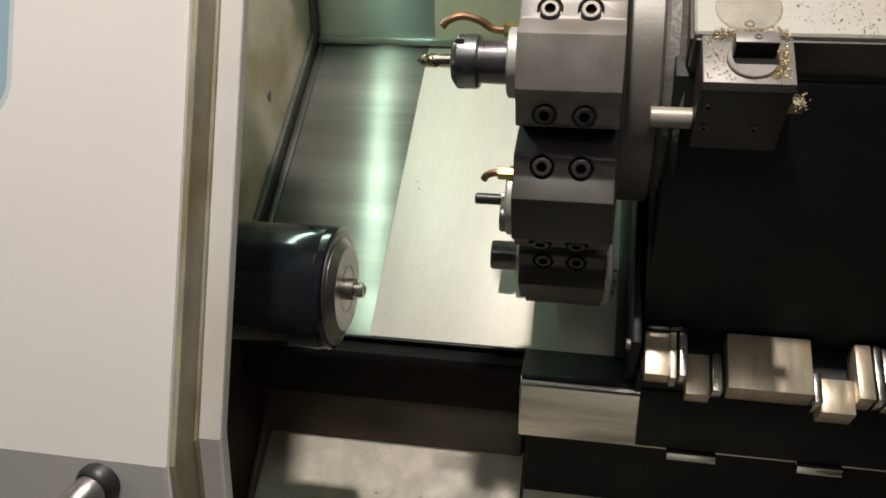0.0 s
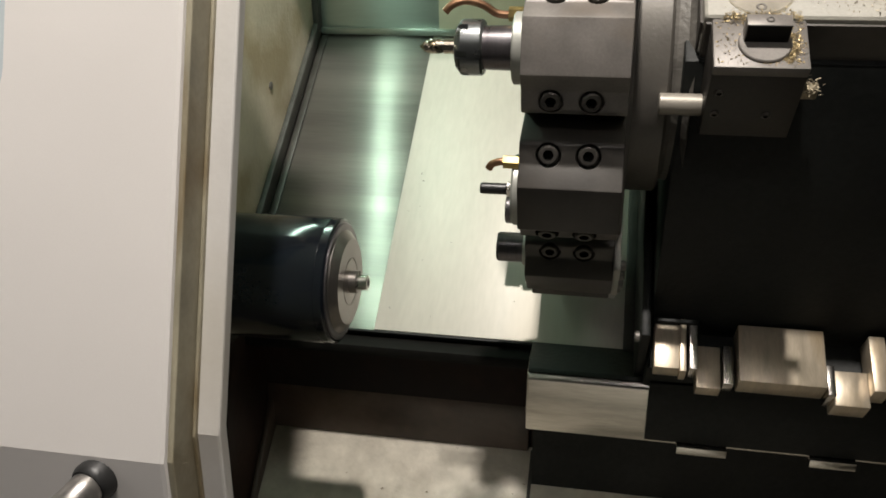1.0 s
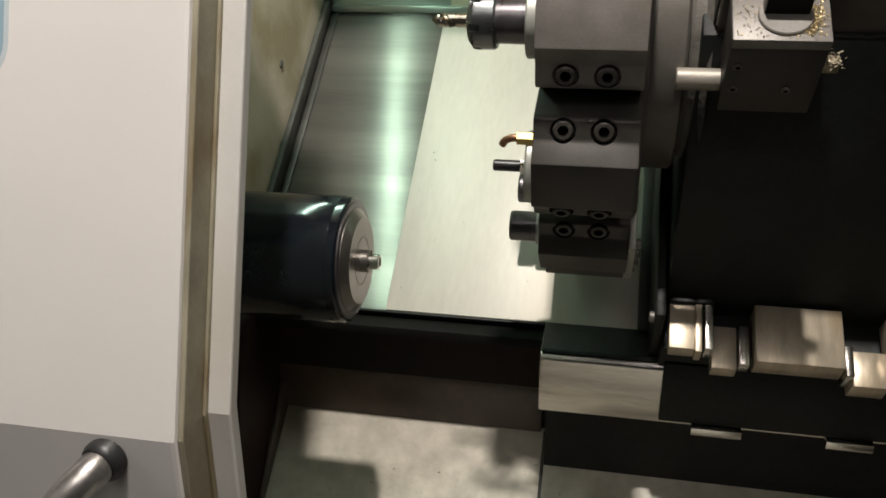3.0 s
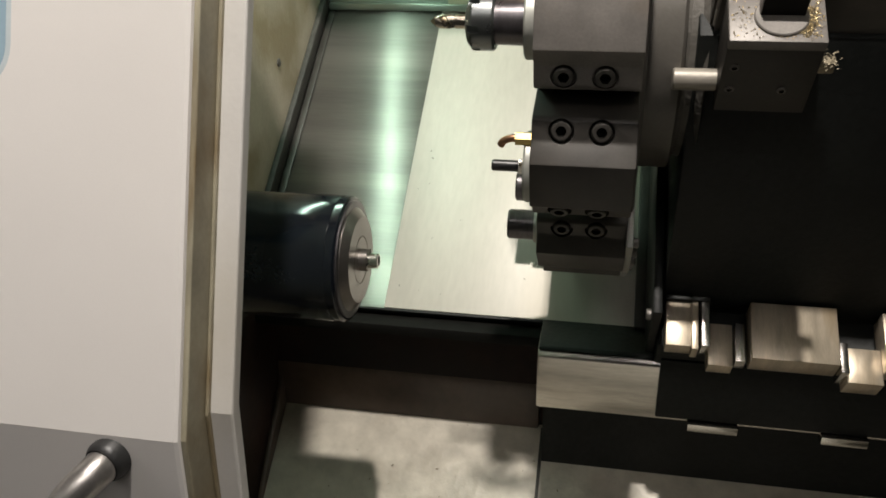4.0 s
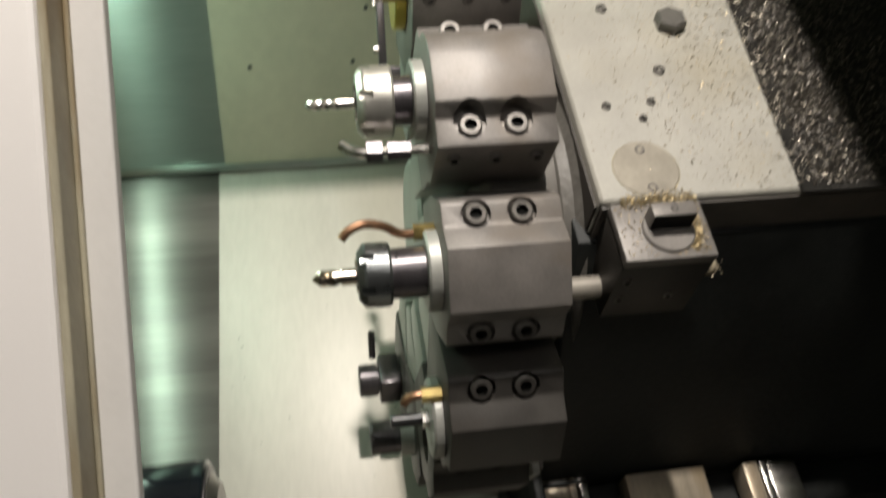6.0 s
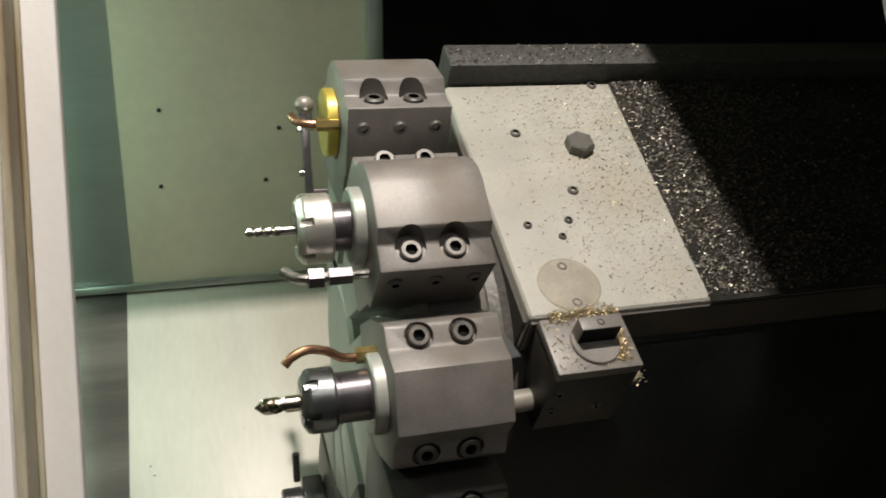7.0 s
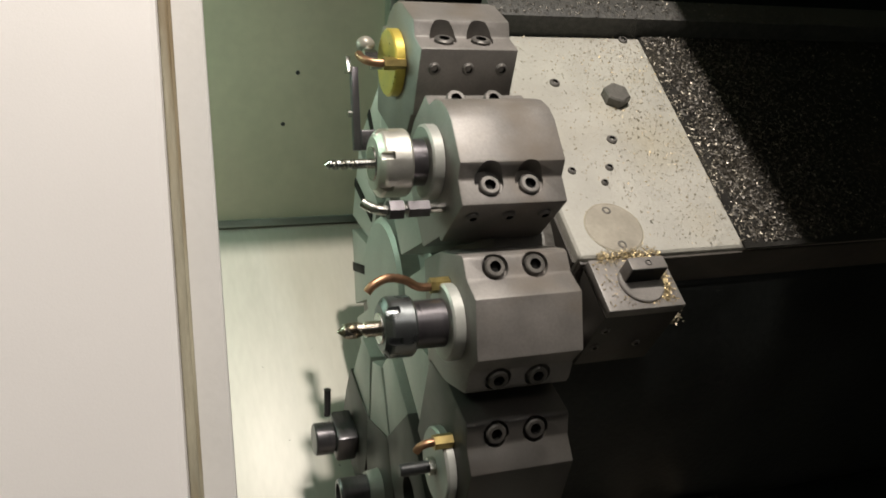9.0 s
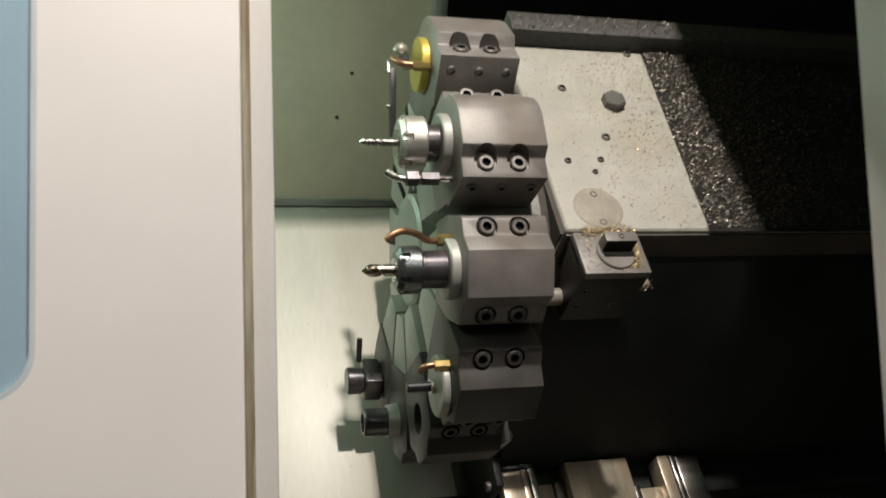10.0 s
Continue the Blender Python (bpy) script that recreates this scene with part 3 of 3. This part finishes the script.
turret = thing("tool_turret", pose(0, TC[0], TC[1]), "twelve-station steel tool turret disc", "turret")
ap = 0.236 / math.cos(math.pi / 12)
a0 = radians(165.3 + 15)
# dark steel on the disc paints the shade in gaps between wedges
part("disc", prism([(ap * math.cos(a0 + math.pi * k / 6), ap * math.sin(a0 + math.pi * k / 6)) for k in range(12)], 0.004, 0.052, 0.003), RIMM, turret)
hub = part("hub", turned([(-0.034, 0.0), (-0.034, 0.070), (-0.030, 0.076), (-0.010, 0.076), (-0.010, 0.106), (-0.007, 0.109), (0.006, 0.109), (0.006, 0.0)], 64), TURRET, turret, "stepped round hub")
part("rim", turned([(0.050, 0.0), (0.050, 0.148), (0.053, 0.151), (0.088, 0.151), (0.091, 0.148), (0.091, 0.0)], 128), RIMM, turret, "smooth round steel rim")
part("neck", turned([(0.090, 0.0), (0.090, 0.138), (0.096, 0.136), (0.106, 0.139), (0.1135, 0.150), (0.1135, 0.0)], 96), CASTG, turret, "rough cast neck")
for k in range(12):
    aa = radians(15 + 30 * k)
    socket_screw(hub, pose(-0.010, 0.092 * math.cos(aa), 0.092 * math.sin(aa), 0, -90, 0), 0.007, 0.006)


def holder_block(name, label, k, kind, bore=0.0, plate=False, steel=None):
    """A bolt-on tool block for station k with its screws."""
    th = thing(name, station(k) @ pose(0, 0.017 if k == 4 else 0.0, 0), label, "tool holder", "turret tool holders")
    if kind == "ridge":
        prof = [(-0.046, 0.192), (-0.056, 0.2365), (-0.056, 0.283), (-0.052, 0.2875), (-0.036, 0.296), (-0.024, 0.3135), (0.024, 0.3135), (0.034, 0.3000), (0.0375, 0.2955), (0.054, 0.289), (0.056, 0.285), (0.056, 0.2365), (0.046, 0.192)]
        screws = [(x, s, 0.2875, math.copysign(-24, s)) for x in (-0.019, 0.016) for s in (-0.0435, 0.0435)]
    else:
        prof = [(-0.046, 0.192), (-0.0585, 0.2365), (-0.064, 0.238), (-0.064, 0.301), (-0.042, 0.3035), (-0.034, 0.3160), (0.004, 0.3180), (0.018, 0.3150), (0.031, 0.3070), (0.041, 0.2950), (0.046, 0.280), (0.058, 0.277), (0.058, 0.2365), (0.046, 0.192)]
        screws = [(x, -0.048, 0.2985, -3) for x in (-0.019, 0.016)] + [(x, 0.051, 0.276, 0) for x in (-0.019, 0.016)]
    if kind == "ridge":
        cutters = [turned([(-0.001, 0.0), (-0.001, 0.0115), (0.03, 0.0115), (0.03, 0.0)], 24, pose(x, s, r, 24 * (1 if s < 0 else -1), 0, 0) @ pose(0, 0, 0, 0, -90, 0) @ pose(0, 0, 0, 5 + 300 * x, 0, 0)) for x, s, r, _ in screws]
    else:
        cutters = [turned([(0, 0.0), (0, 0.0125), (0.05, 0.0125), (0.05, 0.0)], 24, pose(x, -0.045, 0.2995) @ pose(0, 0, 0, 0, -90, 0)) for x in (-0.019, 0.016)]
    body = prism(prof, -0.045, 0.047, 0.0016)
    body = cut(body, box(0.003, 0.06, -0.08, 0.08, 0.15, 0.2364))
    if bore:
        cutters.append(turned([(-0.06, 0.0), (-0.06, bore), (0.02, bore), (0.02, 0.0)], 32, pose(0, 0, RT)))
    tool = None
    for c in cutters:
        tool = join(tool, c)
    part("body", cut(body, tool), steel or BLOCK, th)
    part("base_wedge", prism([(-0.043, 0.2005), (-0.019, 0.119), (0.019, 0.119), (0.043, 0.2005)], -0.0425, 0.0035, 0.0012), TURRET, th, "pale tapered base plate")
    for x, s, r, tilt in screws:
        if kind == "ridge":
            m = pose(x, s, r, 24 * (1 if s < 0 else -1), 0, 0)
        else:
            m = pose(x, s, r)
        socket_screw(th, m @ pose(0, 0, -0.001), 0.0088, 0.0075, BOLT if kind == "clamp" else steel or BOLTD)
    if kind == "clamp":
        for x in (-0.031, 0.001, 0.033):
            socket_screw(th, pose(x, -0.064, 0.283, 90, 0, 0) @ pose(0, 0, -0.001), 0.0056, 0.0042, name="set_screw")
    if plate:
        part("end_plate", box(0.047, 0.054, -0.045, 0.045, 0.245, 0.308, 0.001), TURRET, th, "thin steel end plate")
        for s in (-0.032, 0.0, 0.032):
            socket_screw(th, pose(0.054, s, 0.298, 0, 90, 0), 0.0055, 0.006)
    return th


AX = pose(0, 0, RT)


def collet_holder(k, nut_mat, shank_mat, nut_r, x_nut, x_end, label):
    """A collet nut on a round shank with a collar."""
    th = thing("collet_holder", station(k), label, "collet chuck", "collet holders")
    part("collar", turned([(-0.0555, 0.0), (-0.0555, 0.030), (-0.054, 0.032), (-0.0455, 0.032), (-0.0455, 0.0)], 48, AX), TURRET, th, "pale steel collar")
    part("shank", turned([(x_nut, 0.0), (x_nut, 0.0195), (-0.0555, 0.0200), (-0.0555, 0.0)], 48, AX), shank_mat, th, "dark round shank")
    L = x_nut - x_end
    nut = turned([(x_end, 0.0), (x_end, nut_r - 0.0065), (x_end + 0.004, nut_r - 0.001), (x_end + 0.006, nut_r), (x_nut - 0.002, nut_r), (x_nut, nut_r - 0.0015), (x_nut, 0.0)], 60, AX)
    slots = [box(x_end - 0.002, x_end + 0.012, -0.0032, 0.0032, nut_r - 0.0045, nut_r + 0.004, 0.001, AX @ pose(0, 0, 0, 60 * j + 18, 0, 0)) for j in range(6)]
    part("nut", cut(nut, *slots), nut_mat, th, "slotted collet nut")
    part("collet", turned([(x_end - 0.0015, 0.0), (x_end - 0.0015, nut_r * 0.5), (x_end + 0.003, nut_r * 0.55), (x_end + 0.003, 0.0)], 40, AX), CARB, th)
    return th


def drill(k, r, x_tip, x_flute, x_back, material, label, turns=1.4):
    """A two-flute twist drill along the station's axis."""
    b = bmesh.new()
    n = 40
    seg = 20
    rings = []
    for i in range(n + 1):
        x = x_tip + 0.85 * r + (x_flute - x_tip - 0.85 * r) * i / n
        tw = turns * 2 * math.pi * i / n
        ring = []
        for j in range(seg):
            a = 2 * math.pi * j / seg
            rr = r * (1 - 0.62 * max(0.0, math.cos(2 * a)) ** 1.5)
            ring.append(b.verts.new((x, rr * math.cos(a + tw), rr * math.sin(a + tw))))
        rings.append(ring)
    for p, q in zip(rings, rings[1:]):
        for j in range(seg):
            b.faces.new((p[j], q[j], q[(j + 1) % seg], p[(j + 1) % seg]))
    tip = b.verts.new((x_tip, 0, 0))
    for j in range(seg):
        b.faces.new((tip, rings[0][j], rings[0][(j + 1) % seg]))
    b.faces.new(rings[-1])
    b.transform(AX)
    th = thing("drill", station(k), label, "drill", "turret tools")
    part("fluted_tip", b, material, th)
    part("shank", turned([(x_flute - 0.001, 0.0), (x_flute - 0.001, r * 0.98), (x_back, r * 0.98), (x_back, 0.0)], 24, AX), material, th)
    return th


def nozzle(k, pts, radius, material, label, fit_mat=None, fit=None):
    th = thing("coolant_nozzle", station(k), label, "coolant nozzle", "coolant nozzles")
    part("pipe", tube(pts, radius, 14), material, th)
    if fit:
        x0, x1, s, r, rad = fit
        part("fitting", turned([(x0, 0.0), (x0, rad), (x1, rad), (x1, 0.0)], 6, pose(0, s, r)), fit_mat, th, "hexagon fitting")
    return th


# station 3
holder_block("tool_block", "worn grey steel block with four recessed cap screws", 3, "ridge")
collet_holder(3, NUT, SHANK, 0.0250, -0.082, -0.107, "dark steel collet holder gripping a spot drill")
drill(3, 0.0064, -0.1420, -0.118, -0.105, HSS, "short golden steel spot drill in a collet", 0.55)
nozzle(3, [(-0.118, 0.030, 0.268), (-0.112, 0.036, 0.268), (-0.100, 0.040, 0.266), (-0.085, 0.037, 0.262), (-0.072, 0.030, 0.258), (-0.056, 0.029, 0.256)], 0.0036, COPPER, "bent copper coolant pipe beside the collet", BRASS, (-0.062, -0.0455, 0.030, 0.256, 0.0065))
# station 2
holder_block("tool_block", "pale steel clamping block with pocketed cap screws", 2, "clamp")
collet_holder(2, NUTL, SHANK, 0.0285, -0.070, -0.098, "bright collet holder with a slim drill")
drill(2, 0.0042, -0.138, -0.110, -0.096, CARB, "slim bright twist drill in a collet", 1.6)
n2 = nozzle(2, [(-0.112, -0.036, 0.262), (-0.106, -0.042, 0.264), (-0.098, -0.046, 0.266), (-0.088, -0.046, 0.266), (-0.046, -0.046, 0.266)], 0.0042, CARB, "steel coolant nozzle with hexagon fittings", SHANK, (-0.094, -0.082, -0.046, 0.266, 0.0085))
part("union", turned([(-0.078, 0.0), (-0.078, 0.0075), (-0.060, 0.0075), (-0.060, 0.0)], 6, pose(0, -0.046, 0.266)), SHANK, n2, "dark union nut")
# station 1
holder_block("tool_block", "pale steel clamping block with pocketed cap screws", 1, "clamp")
plug = thing("boring_sleeve", station(1), "yellow passivated disc plugging the tool block", "sleeve", "turret tools")
part("disc", turned([(-0.055, 0.0), (-0.055, 0.030), (-0.0535, 0.0315), (-0.0455, 0.0315), (-0.0455, 0.0)], 48, AX), YELLOW, plug)
part("stud", turned([(-0.072, 0.0), (-0.072, 0.0045), (-0.055, 0.0045), (-0.055, 0.0)], 20, AX @ pose(0, -0.006, 0)), CARB, plug, "bright stud")
part("clamp_nut", turned([(-0.078, 0.0), (-0.078, 0.007), (-0.066, 0.007), (-0.066, 0.0)], 6, AX @ pose(0, -0.002, 0.006)), CARB, plug, "bright clamp nut")
part("swivel_ball", turned([(-0.086 + 0.009 * (1 - math.cos(math.pi * j / 10)), 0.0085 * math.sin(math.pi * j / 10)) for j in range(11)], 20, AX @ pose(0.010, 0.034, 0.004)), PINM, plug, "pale swivel ball")
part("arm", box(-0.070, -0.064, -0.006, 0.036, 0.262, 0.268, 0.001), CARB, plug)
nozzle(1, [(-0.084, -0.006, 0.272), (-0.082, -0.017, 0.272), (-0.074, -0.025, 0.272), (-0.056, -0.027, 0.272)], 0.0038, COPPER, "short copper coolant elbow", BRASS, (-0.066, -0.0455, -0.027, 0.272, 0.006))
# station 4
holder_block("tool_block", "shade-darkened steel block with four recessed cap screws", 4, "ridge", steel=BLOCKD)
ream = thing("reamer", station(4), "black slim boring tool in a pale collar", "tool", "turret tools")
part("collar", turned([(-0.054, 0.0), (-0.054, 0.032), (-0.052, 0.034), (-0.0455, 0.034), (-0.0455, 0.0)], 48, AX), TURRET, ream, "pale steel collar")
part("bar", turned([(-0.086, 0.0), (-0.086, 0.0048), (-0.0845, 0.0056), (-0.056, 0.0056), (-0.056, 0.0)], 16, AX), DARK, ream, "black bar")
part("gland", turned([(-0.060, 0.0), (-0.060, 0.008), (-0.054, 0.008), (-0.054, 0.0)], 6, AX), CARB, ream)
nozzle(4, [(-0.076, 0.028, 0.268), (-0.073, 0.033, 0.268), (-0.066, 0.036, 0.268), (-0.056, 0.036, 0.268)], 0.0036, COPPER, "short bent copper coolant nozzle", BRASS, (-0.062, -0.0455, 0.036, 0.268, 0.0065))
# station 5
holder_block("tool_block", "shade-darkened steel block with an empty bore and end plate", 5, "ridge", bore=0.019, plate=True, steel=BLOCKD)
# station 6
holder_block("tool_block", "shade-darkened steel block with four cap screws", 6, "ridge", plate=True, steel=BLOCKD)
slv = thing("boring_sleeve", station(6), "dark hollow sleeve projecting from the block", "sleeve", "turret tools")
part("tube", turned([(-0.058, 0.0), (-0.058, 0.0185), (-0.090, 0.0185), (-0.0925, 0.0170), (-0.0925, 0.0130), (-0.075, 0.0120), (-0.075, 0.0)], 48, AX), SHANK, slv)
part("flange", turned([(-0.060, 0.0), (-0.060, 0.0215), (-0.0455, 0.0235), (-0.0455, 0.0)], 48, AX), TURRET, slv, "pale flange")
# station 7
holder_block("tool_block", "shade-darkened steel block with four cap screws", 7, "ridge", steel=BLOCKD)
bh = thing("boring_tool", station(7), "dark boring head with an upright pin", "tool", "turret tools")
part("nose", turned([(-0.096, 0.0), (-0.096, 0.0185), (-0.094, 0.020), (-0.074, 0.020), (-0.074, 0.016), (-0.045, 0.016), (-0.045, 0.0)], 40, AX), SHANK, bh)
part("clamp", box(-0.072, -0.046, -0.026, 0.024, 0.242, 0.282, 0.004), SHANK, bh)
part("screw_barrel", turned([(-0.078, 0.0), (-0.078, 0.009), (-0.05, 0.009), (-0.05, 0.0)], 24, pose(0, -0.018, 0.276)), SHANK, bh)
part("pin", turned([(-0.008, 0.0), (-0.008, 0.0042), (0.028, 0.0042), (0.028, 0.0)], 16, station(7).inverted() @ pose(-0.078, TC[0] + 0.068, 1.075) @ pose(0, 0, 0, 0, -90, 0)), SHANK, bh)
# far stations: bare seats on the disc, one with a turning tool
for k in (8, 9, 10, 11, 12):
    seat = part("station_seat", prism([(-0.052, 0.232), (-0.030, 0.128), (0.030, 0.128), (0.052, 0.232)], -0.008, 0.0045, 0.0012, pose(0, -TC[0], -TC[1]) @ station(k)), TURRET, turret, "bare machined seat on the disc")
    part("seat_slot", box(-0.0095, -0.006, -0.006, 0.006, 0.140, 0.2325, 0.0008, pose(0, -TC[0], -TC[1]) @ station(k)), HOLE, seat, "dark keyway")
tt = thing("turning_tool", station(12), "dark slim turning tool with a bright insert", "tool", "turret tools")
part("shank", box(-0.058, -0.050, -0.005, 0.005, 0.150, 0.240, 0.001), SHANK, tt)
part("seat", box(-0.051, -0.007, -0.009, 0.009, 0.150, 0.172, 0.002), SHANK, tt)
part("insert", prism([(-0.009, 0.0), (0.009, 0.0), (0.0, 0.018)], -0.0625, -0.0575, 0.0005, pose(0, 0, 0.234)), CARB, tt, "bright carbide insert")
part("clamp_screw", turned([(-0.063, 0.0), (-0.063, 0.004), (-0.0575, 0.004), (-0.0575, 0.0)], 16, pose(0, 0, 0.190)), CARB, tt)

# ---------------------------------------------------------------- turret housing
hf = bedframe(0.857, 1.3445)
house = thing("turret_housing", hf, "grey painted cast turret housing littered with swarf", "turret housing")
hb = box(0.114, 1.25, 0.0, 0.335, -0.36, 0.0)
bevel(hb, 0.006, 3)
part("casting", hb, HOUSE, house)
# thin added plates darken the front and end faces as shade
part("front_face", box(0.116, 1.25, -0.003, 0.004, -0.35, -0.007, 0.002), FRONTM, house, "front face with its shade put into the colour")
part("side_face", box(0.1118, 0.1142, 0.004, 0.331, -0.35, -0.012), FRONTM, house, "end face with its shade put into the colour")
part("back_step", box(0.118, 1.25, 0.335, 0.375, -0.05, 0.028, 0.003), STEPM, house, "raised dark step with swarf")
# black plate over the housing top, right of the slanting line
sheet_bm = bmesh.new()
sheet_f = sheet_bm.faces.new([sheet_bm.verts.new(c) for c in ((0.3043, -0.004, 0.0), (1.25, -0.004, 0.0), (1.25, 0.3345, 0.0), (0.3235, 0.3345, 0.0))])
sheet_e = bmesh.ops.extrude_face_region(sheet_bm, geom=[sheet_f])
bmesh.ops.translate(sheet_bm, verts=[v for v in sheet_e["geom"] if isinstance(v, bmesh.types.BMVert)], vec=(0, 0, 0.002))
part("cover_sheet", sheet_bm, SHEETM, house, "black sheet with a slanting edge")
disc = part("cover_disc", turned([(0, 0.031), (0.0006, 0.031), (0.0012, 0.030), (0.0012, 0.0)], 48, pose(0.165, 0.034, 0.0) @ pose(0, 0, 0, 0, -90, 0)), DISCM, house, "round flush cover plate")
part("joint", turned([(0, 0.0318), (0.0005, 0.0318), (0.0005, 0.0)], 48, pose(0.165, 0.034, 0.0) @ pose(0, 0, 0, 0, -90, 0)), GRIME, disc)
for v in (0.012, 0.056):
    socket_screw(house, pose(0.165, v, -0.001), 0.0055, 0.0028)
part("hex_head", turned([(0, 0.0165), (0.0105, 0.0165), (0.0125, 0.0145), (0.0125, 0.0)], 6, pose(0.243, 0.221, 0.0) @ pose(0, 0, 0, 0, -90, 0)), CASTG, house, "large hexagon bolt head")
for x, v, r in ((0.213, 0.156, 0.006), (0.179, 0.094, 0.004), (0.193, 0.115, 0.0045), (0.147, 0.112, 0.0045), (0.176, 0.248, 0.006), (0.327, 0.196, 0.006), (0.319, 0.043, 0.007), (0.300, 0.328, 0.006), (0.332, 0.328, 0.006)):
    socket_screw(house, pose(x, v, -0.002), r, 0.005)

key = thing("key_block", hf, "grey steel stop block with a raised key and golden swarf", "stop block")
kb = box(0.121, 0.204, -0.062, 0.020, -0.098, -0.012)
bevel(kb, 0.0012)
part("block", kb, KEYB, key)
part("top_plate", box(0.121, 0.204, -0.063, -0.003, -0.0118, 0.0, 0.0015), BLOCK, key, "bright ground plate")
part("round_boss", turned([(0.0, 0.0235), (0.002, 0.0235), (0.003, 0.0225), (0.003, 0.0)], 40, pose(0.166, -0.034, 0.0) @ pose(0, 0, 0, 0, -90, 0)), BLOCK, key)
tenon = part("tenon", box(0.147, 0.186, -0.034, -0.020, 0.0, 0.023, 0.001), BLOCK, key, "raised key with a dark front")
# added black plate paints the shade on the key's front
part("front", box(0.148, 0.185, -0.0346, -0.0335, 0.001, 0.0222), HOLE, tenon, "front of the key, blackened as its shade")
socket_screw(key, pose(0.167, -0.027, 0.0208), 0.0042, 0.003)
for x, w in ((0.131, -0.035), (0.131, -0.065), (0.178, -0.065)):
    socket_screw(key, pose(x, -0.062, w, 90, 0, 0), 0.0045, 0.002)
part("latch", box(0.204, 0.220, -0.055, -0.045, -0.05, -0.035, 0.002), CHIPG, key, "swarf-covered latch")
rod = single("stop_rod", turned([(0.080, 0.0), (0.080, 0.0098), (0.0812, 0.0108), (0.1215, 0.0108), (0.1215, 0.0)], 28, pose(0, 0.868, 1.2565)), PINM, "short pale round rod between rim and block", "rod")

# ---------------------------------------------------------------- swarf
rng = np.random.default_rng(7)


def swarf(name, n, place, size, material, label):
    """Many thin curled chips; place(i) gives a point and a normal frame."""
    vs, fs = [], []
    for i in range(n):
        p, m = place(i)
        L = size * rng.uniform(0.5, 1.7)
        w = L * rng.uniform(0.12, 0.4)
        a = rng.uniform(0, 2 * math.pi)
        curl = rng.uniform(0.2, 0.9)
        d, e = Vector((math.cos(a), math.sin(a), 0)), Vector((-math.sin(a), math.cos(a), 0.4))
        o = len(vs)
        for t, h in ((-0.5, 0.0), (0.0, curl * L * 0.5), (0.5, rng.uniform(0, 0.3) * L)):
            for s in (-0.5, 0.5):
                q = d * (t * L) + e * (s * w) + Vector((0, 0, h + 0.0004))
                vs.append(m @ (Vector(p) + q))
        fs += [(o, o + 1, o + 3, o + 2), (o + 2, o + 3, o + 5, o + 4)]
    me = bpy.data.meshes.new(name)
    me.from_pydata([tuple(v) for v in vs], [], fs)
    me.materials.append(material)
    ob = new(name, me)
    return tagged(ob, label, "swarf", kind="stuff")


def on_house(i):
    while True:
        x, v = rng.uniform(0.12, 0.75), rng.uniform(0.003, 0.332)
        dens = min(1.0, 0.10 + 0.9 * max(0.0, (x - 0.15) / 0.18)) if x < 0.36 else max(0.12, 1.0 - (x - 0.36) * 3.2)
        if rng.uniform() < dens * (0.45 + 0.55 * v / 0.33):
            return (x, v, 0.0), hf


def on_key(i):
    k = rng.uniform()
    if k < 0.45:
        return (rng.uniform(0.13, 0.20), rng.normal(-0.002, 0.004), rng.uniform(0, 0.003)), hf
    if k < 0.8:
        a = rng.uniform(-0.9, 0.5)
        r = rng.normal(0.026, 0.004)
        return (min(0.203, 0.166 + r * math.cos(a)), max(-0.061, -0.034 + r * math.sin(a)), 0.0), hf
    return (rng.uniform(0.124, 0.202), rng.uniform(-0.06, -0.004), 0.0), hf


swarf("swarf", 6500, on_house, 0.0017, CHIPG, "fine grey and golden metal chips on the housing")
swarf("swarf", 1700, on_key, 0.0017, CHIP, "golden brass chips heaped on the stop block")
swarf("swarf", 1700, on_house, 0.0016, CHIP, "scattered golden brass chips")
swarf("swarf", 900, lambda i: ((rng.uniform(0.12, 0.6), rng.uniform(0.337, 0.373), 0.028), hf), 0.0026, CHIPD, "grey chips on the step")
swarf("swarf", 60, lambda i: ((rng.normal(0.212, 0.006), -0.05 + rng.normal(0, 0.005), -0.036), hf), 0.003, CHIPG, "grey chips clinging to the latch")
swarf("swarf", 70, lambda i: ((rng.uniform(-0.38, 0.3), rng.uniform(-0.3, -0.01), 0.001), castf), 0.0028, CHIPG, "few loose chips on the bed")
swarf("swarf", 22, lambda i: ((rng.uniform(-0.27, 0.05), rng.uniform(0.02, 0.5), 0.002), slope_m), 0.0026, DARK, "few dark chips on the way cover")


def on_shade(i):
    while True:
        v = rng.uniform(0.003, 0.332)
        x = 0.303 + 0.06 * v + rng.exponential(0.09)
        if x < 0.7:
            return (x, v, 0.0022), hf


swarf("swarf", 2400, on_shade, 0.0027, GLINT, "bright curled chips on the housing")
swarf("swarf", 90, lambda i: ((rng.uniform(0.12, 0.5), rng.uniform(0.337, 0.373), 0.028), hf), 0.0024, GLINT, "bright chips along the step")


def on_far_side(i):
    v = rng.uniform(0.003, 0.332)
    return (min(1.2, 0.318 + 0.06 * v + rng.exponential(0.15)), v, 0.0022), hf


swarf("swarf", 9000, on_far_side, 0.0036, CHIPD, "dense dark chips covering the housing")
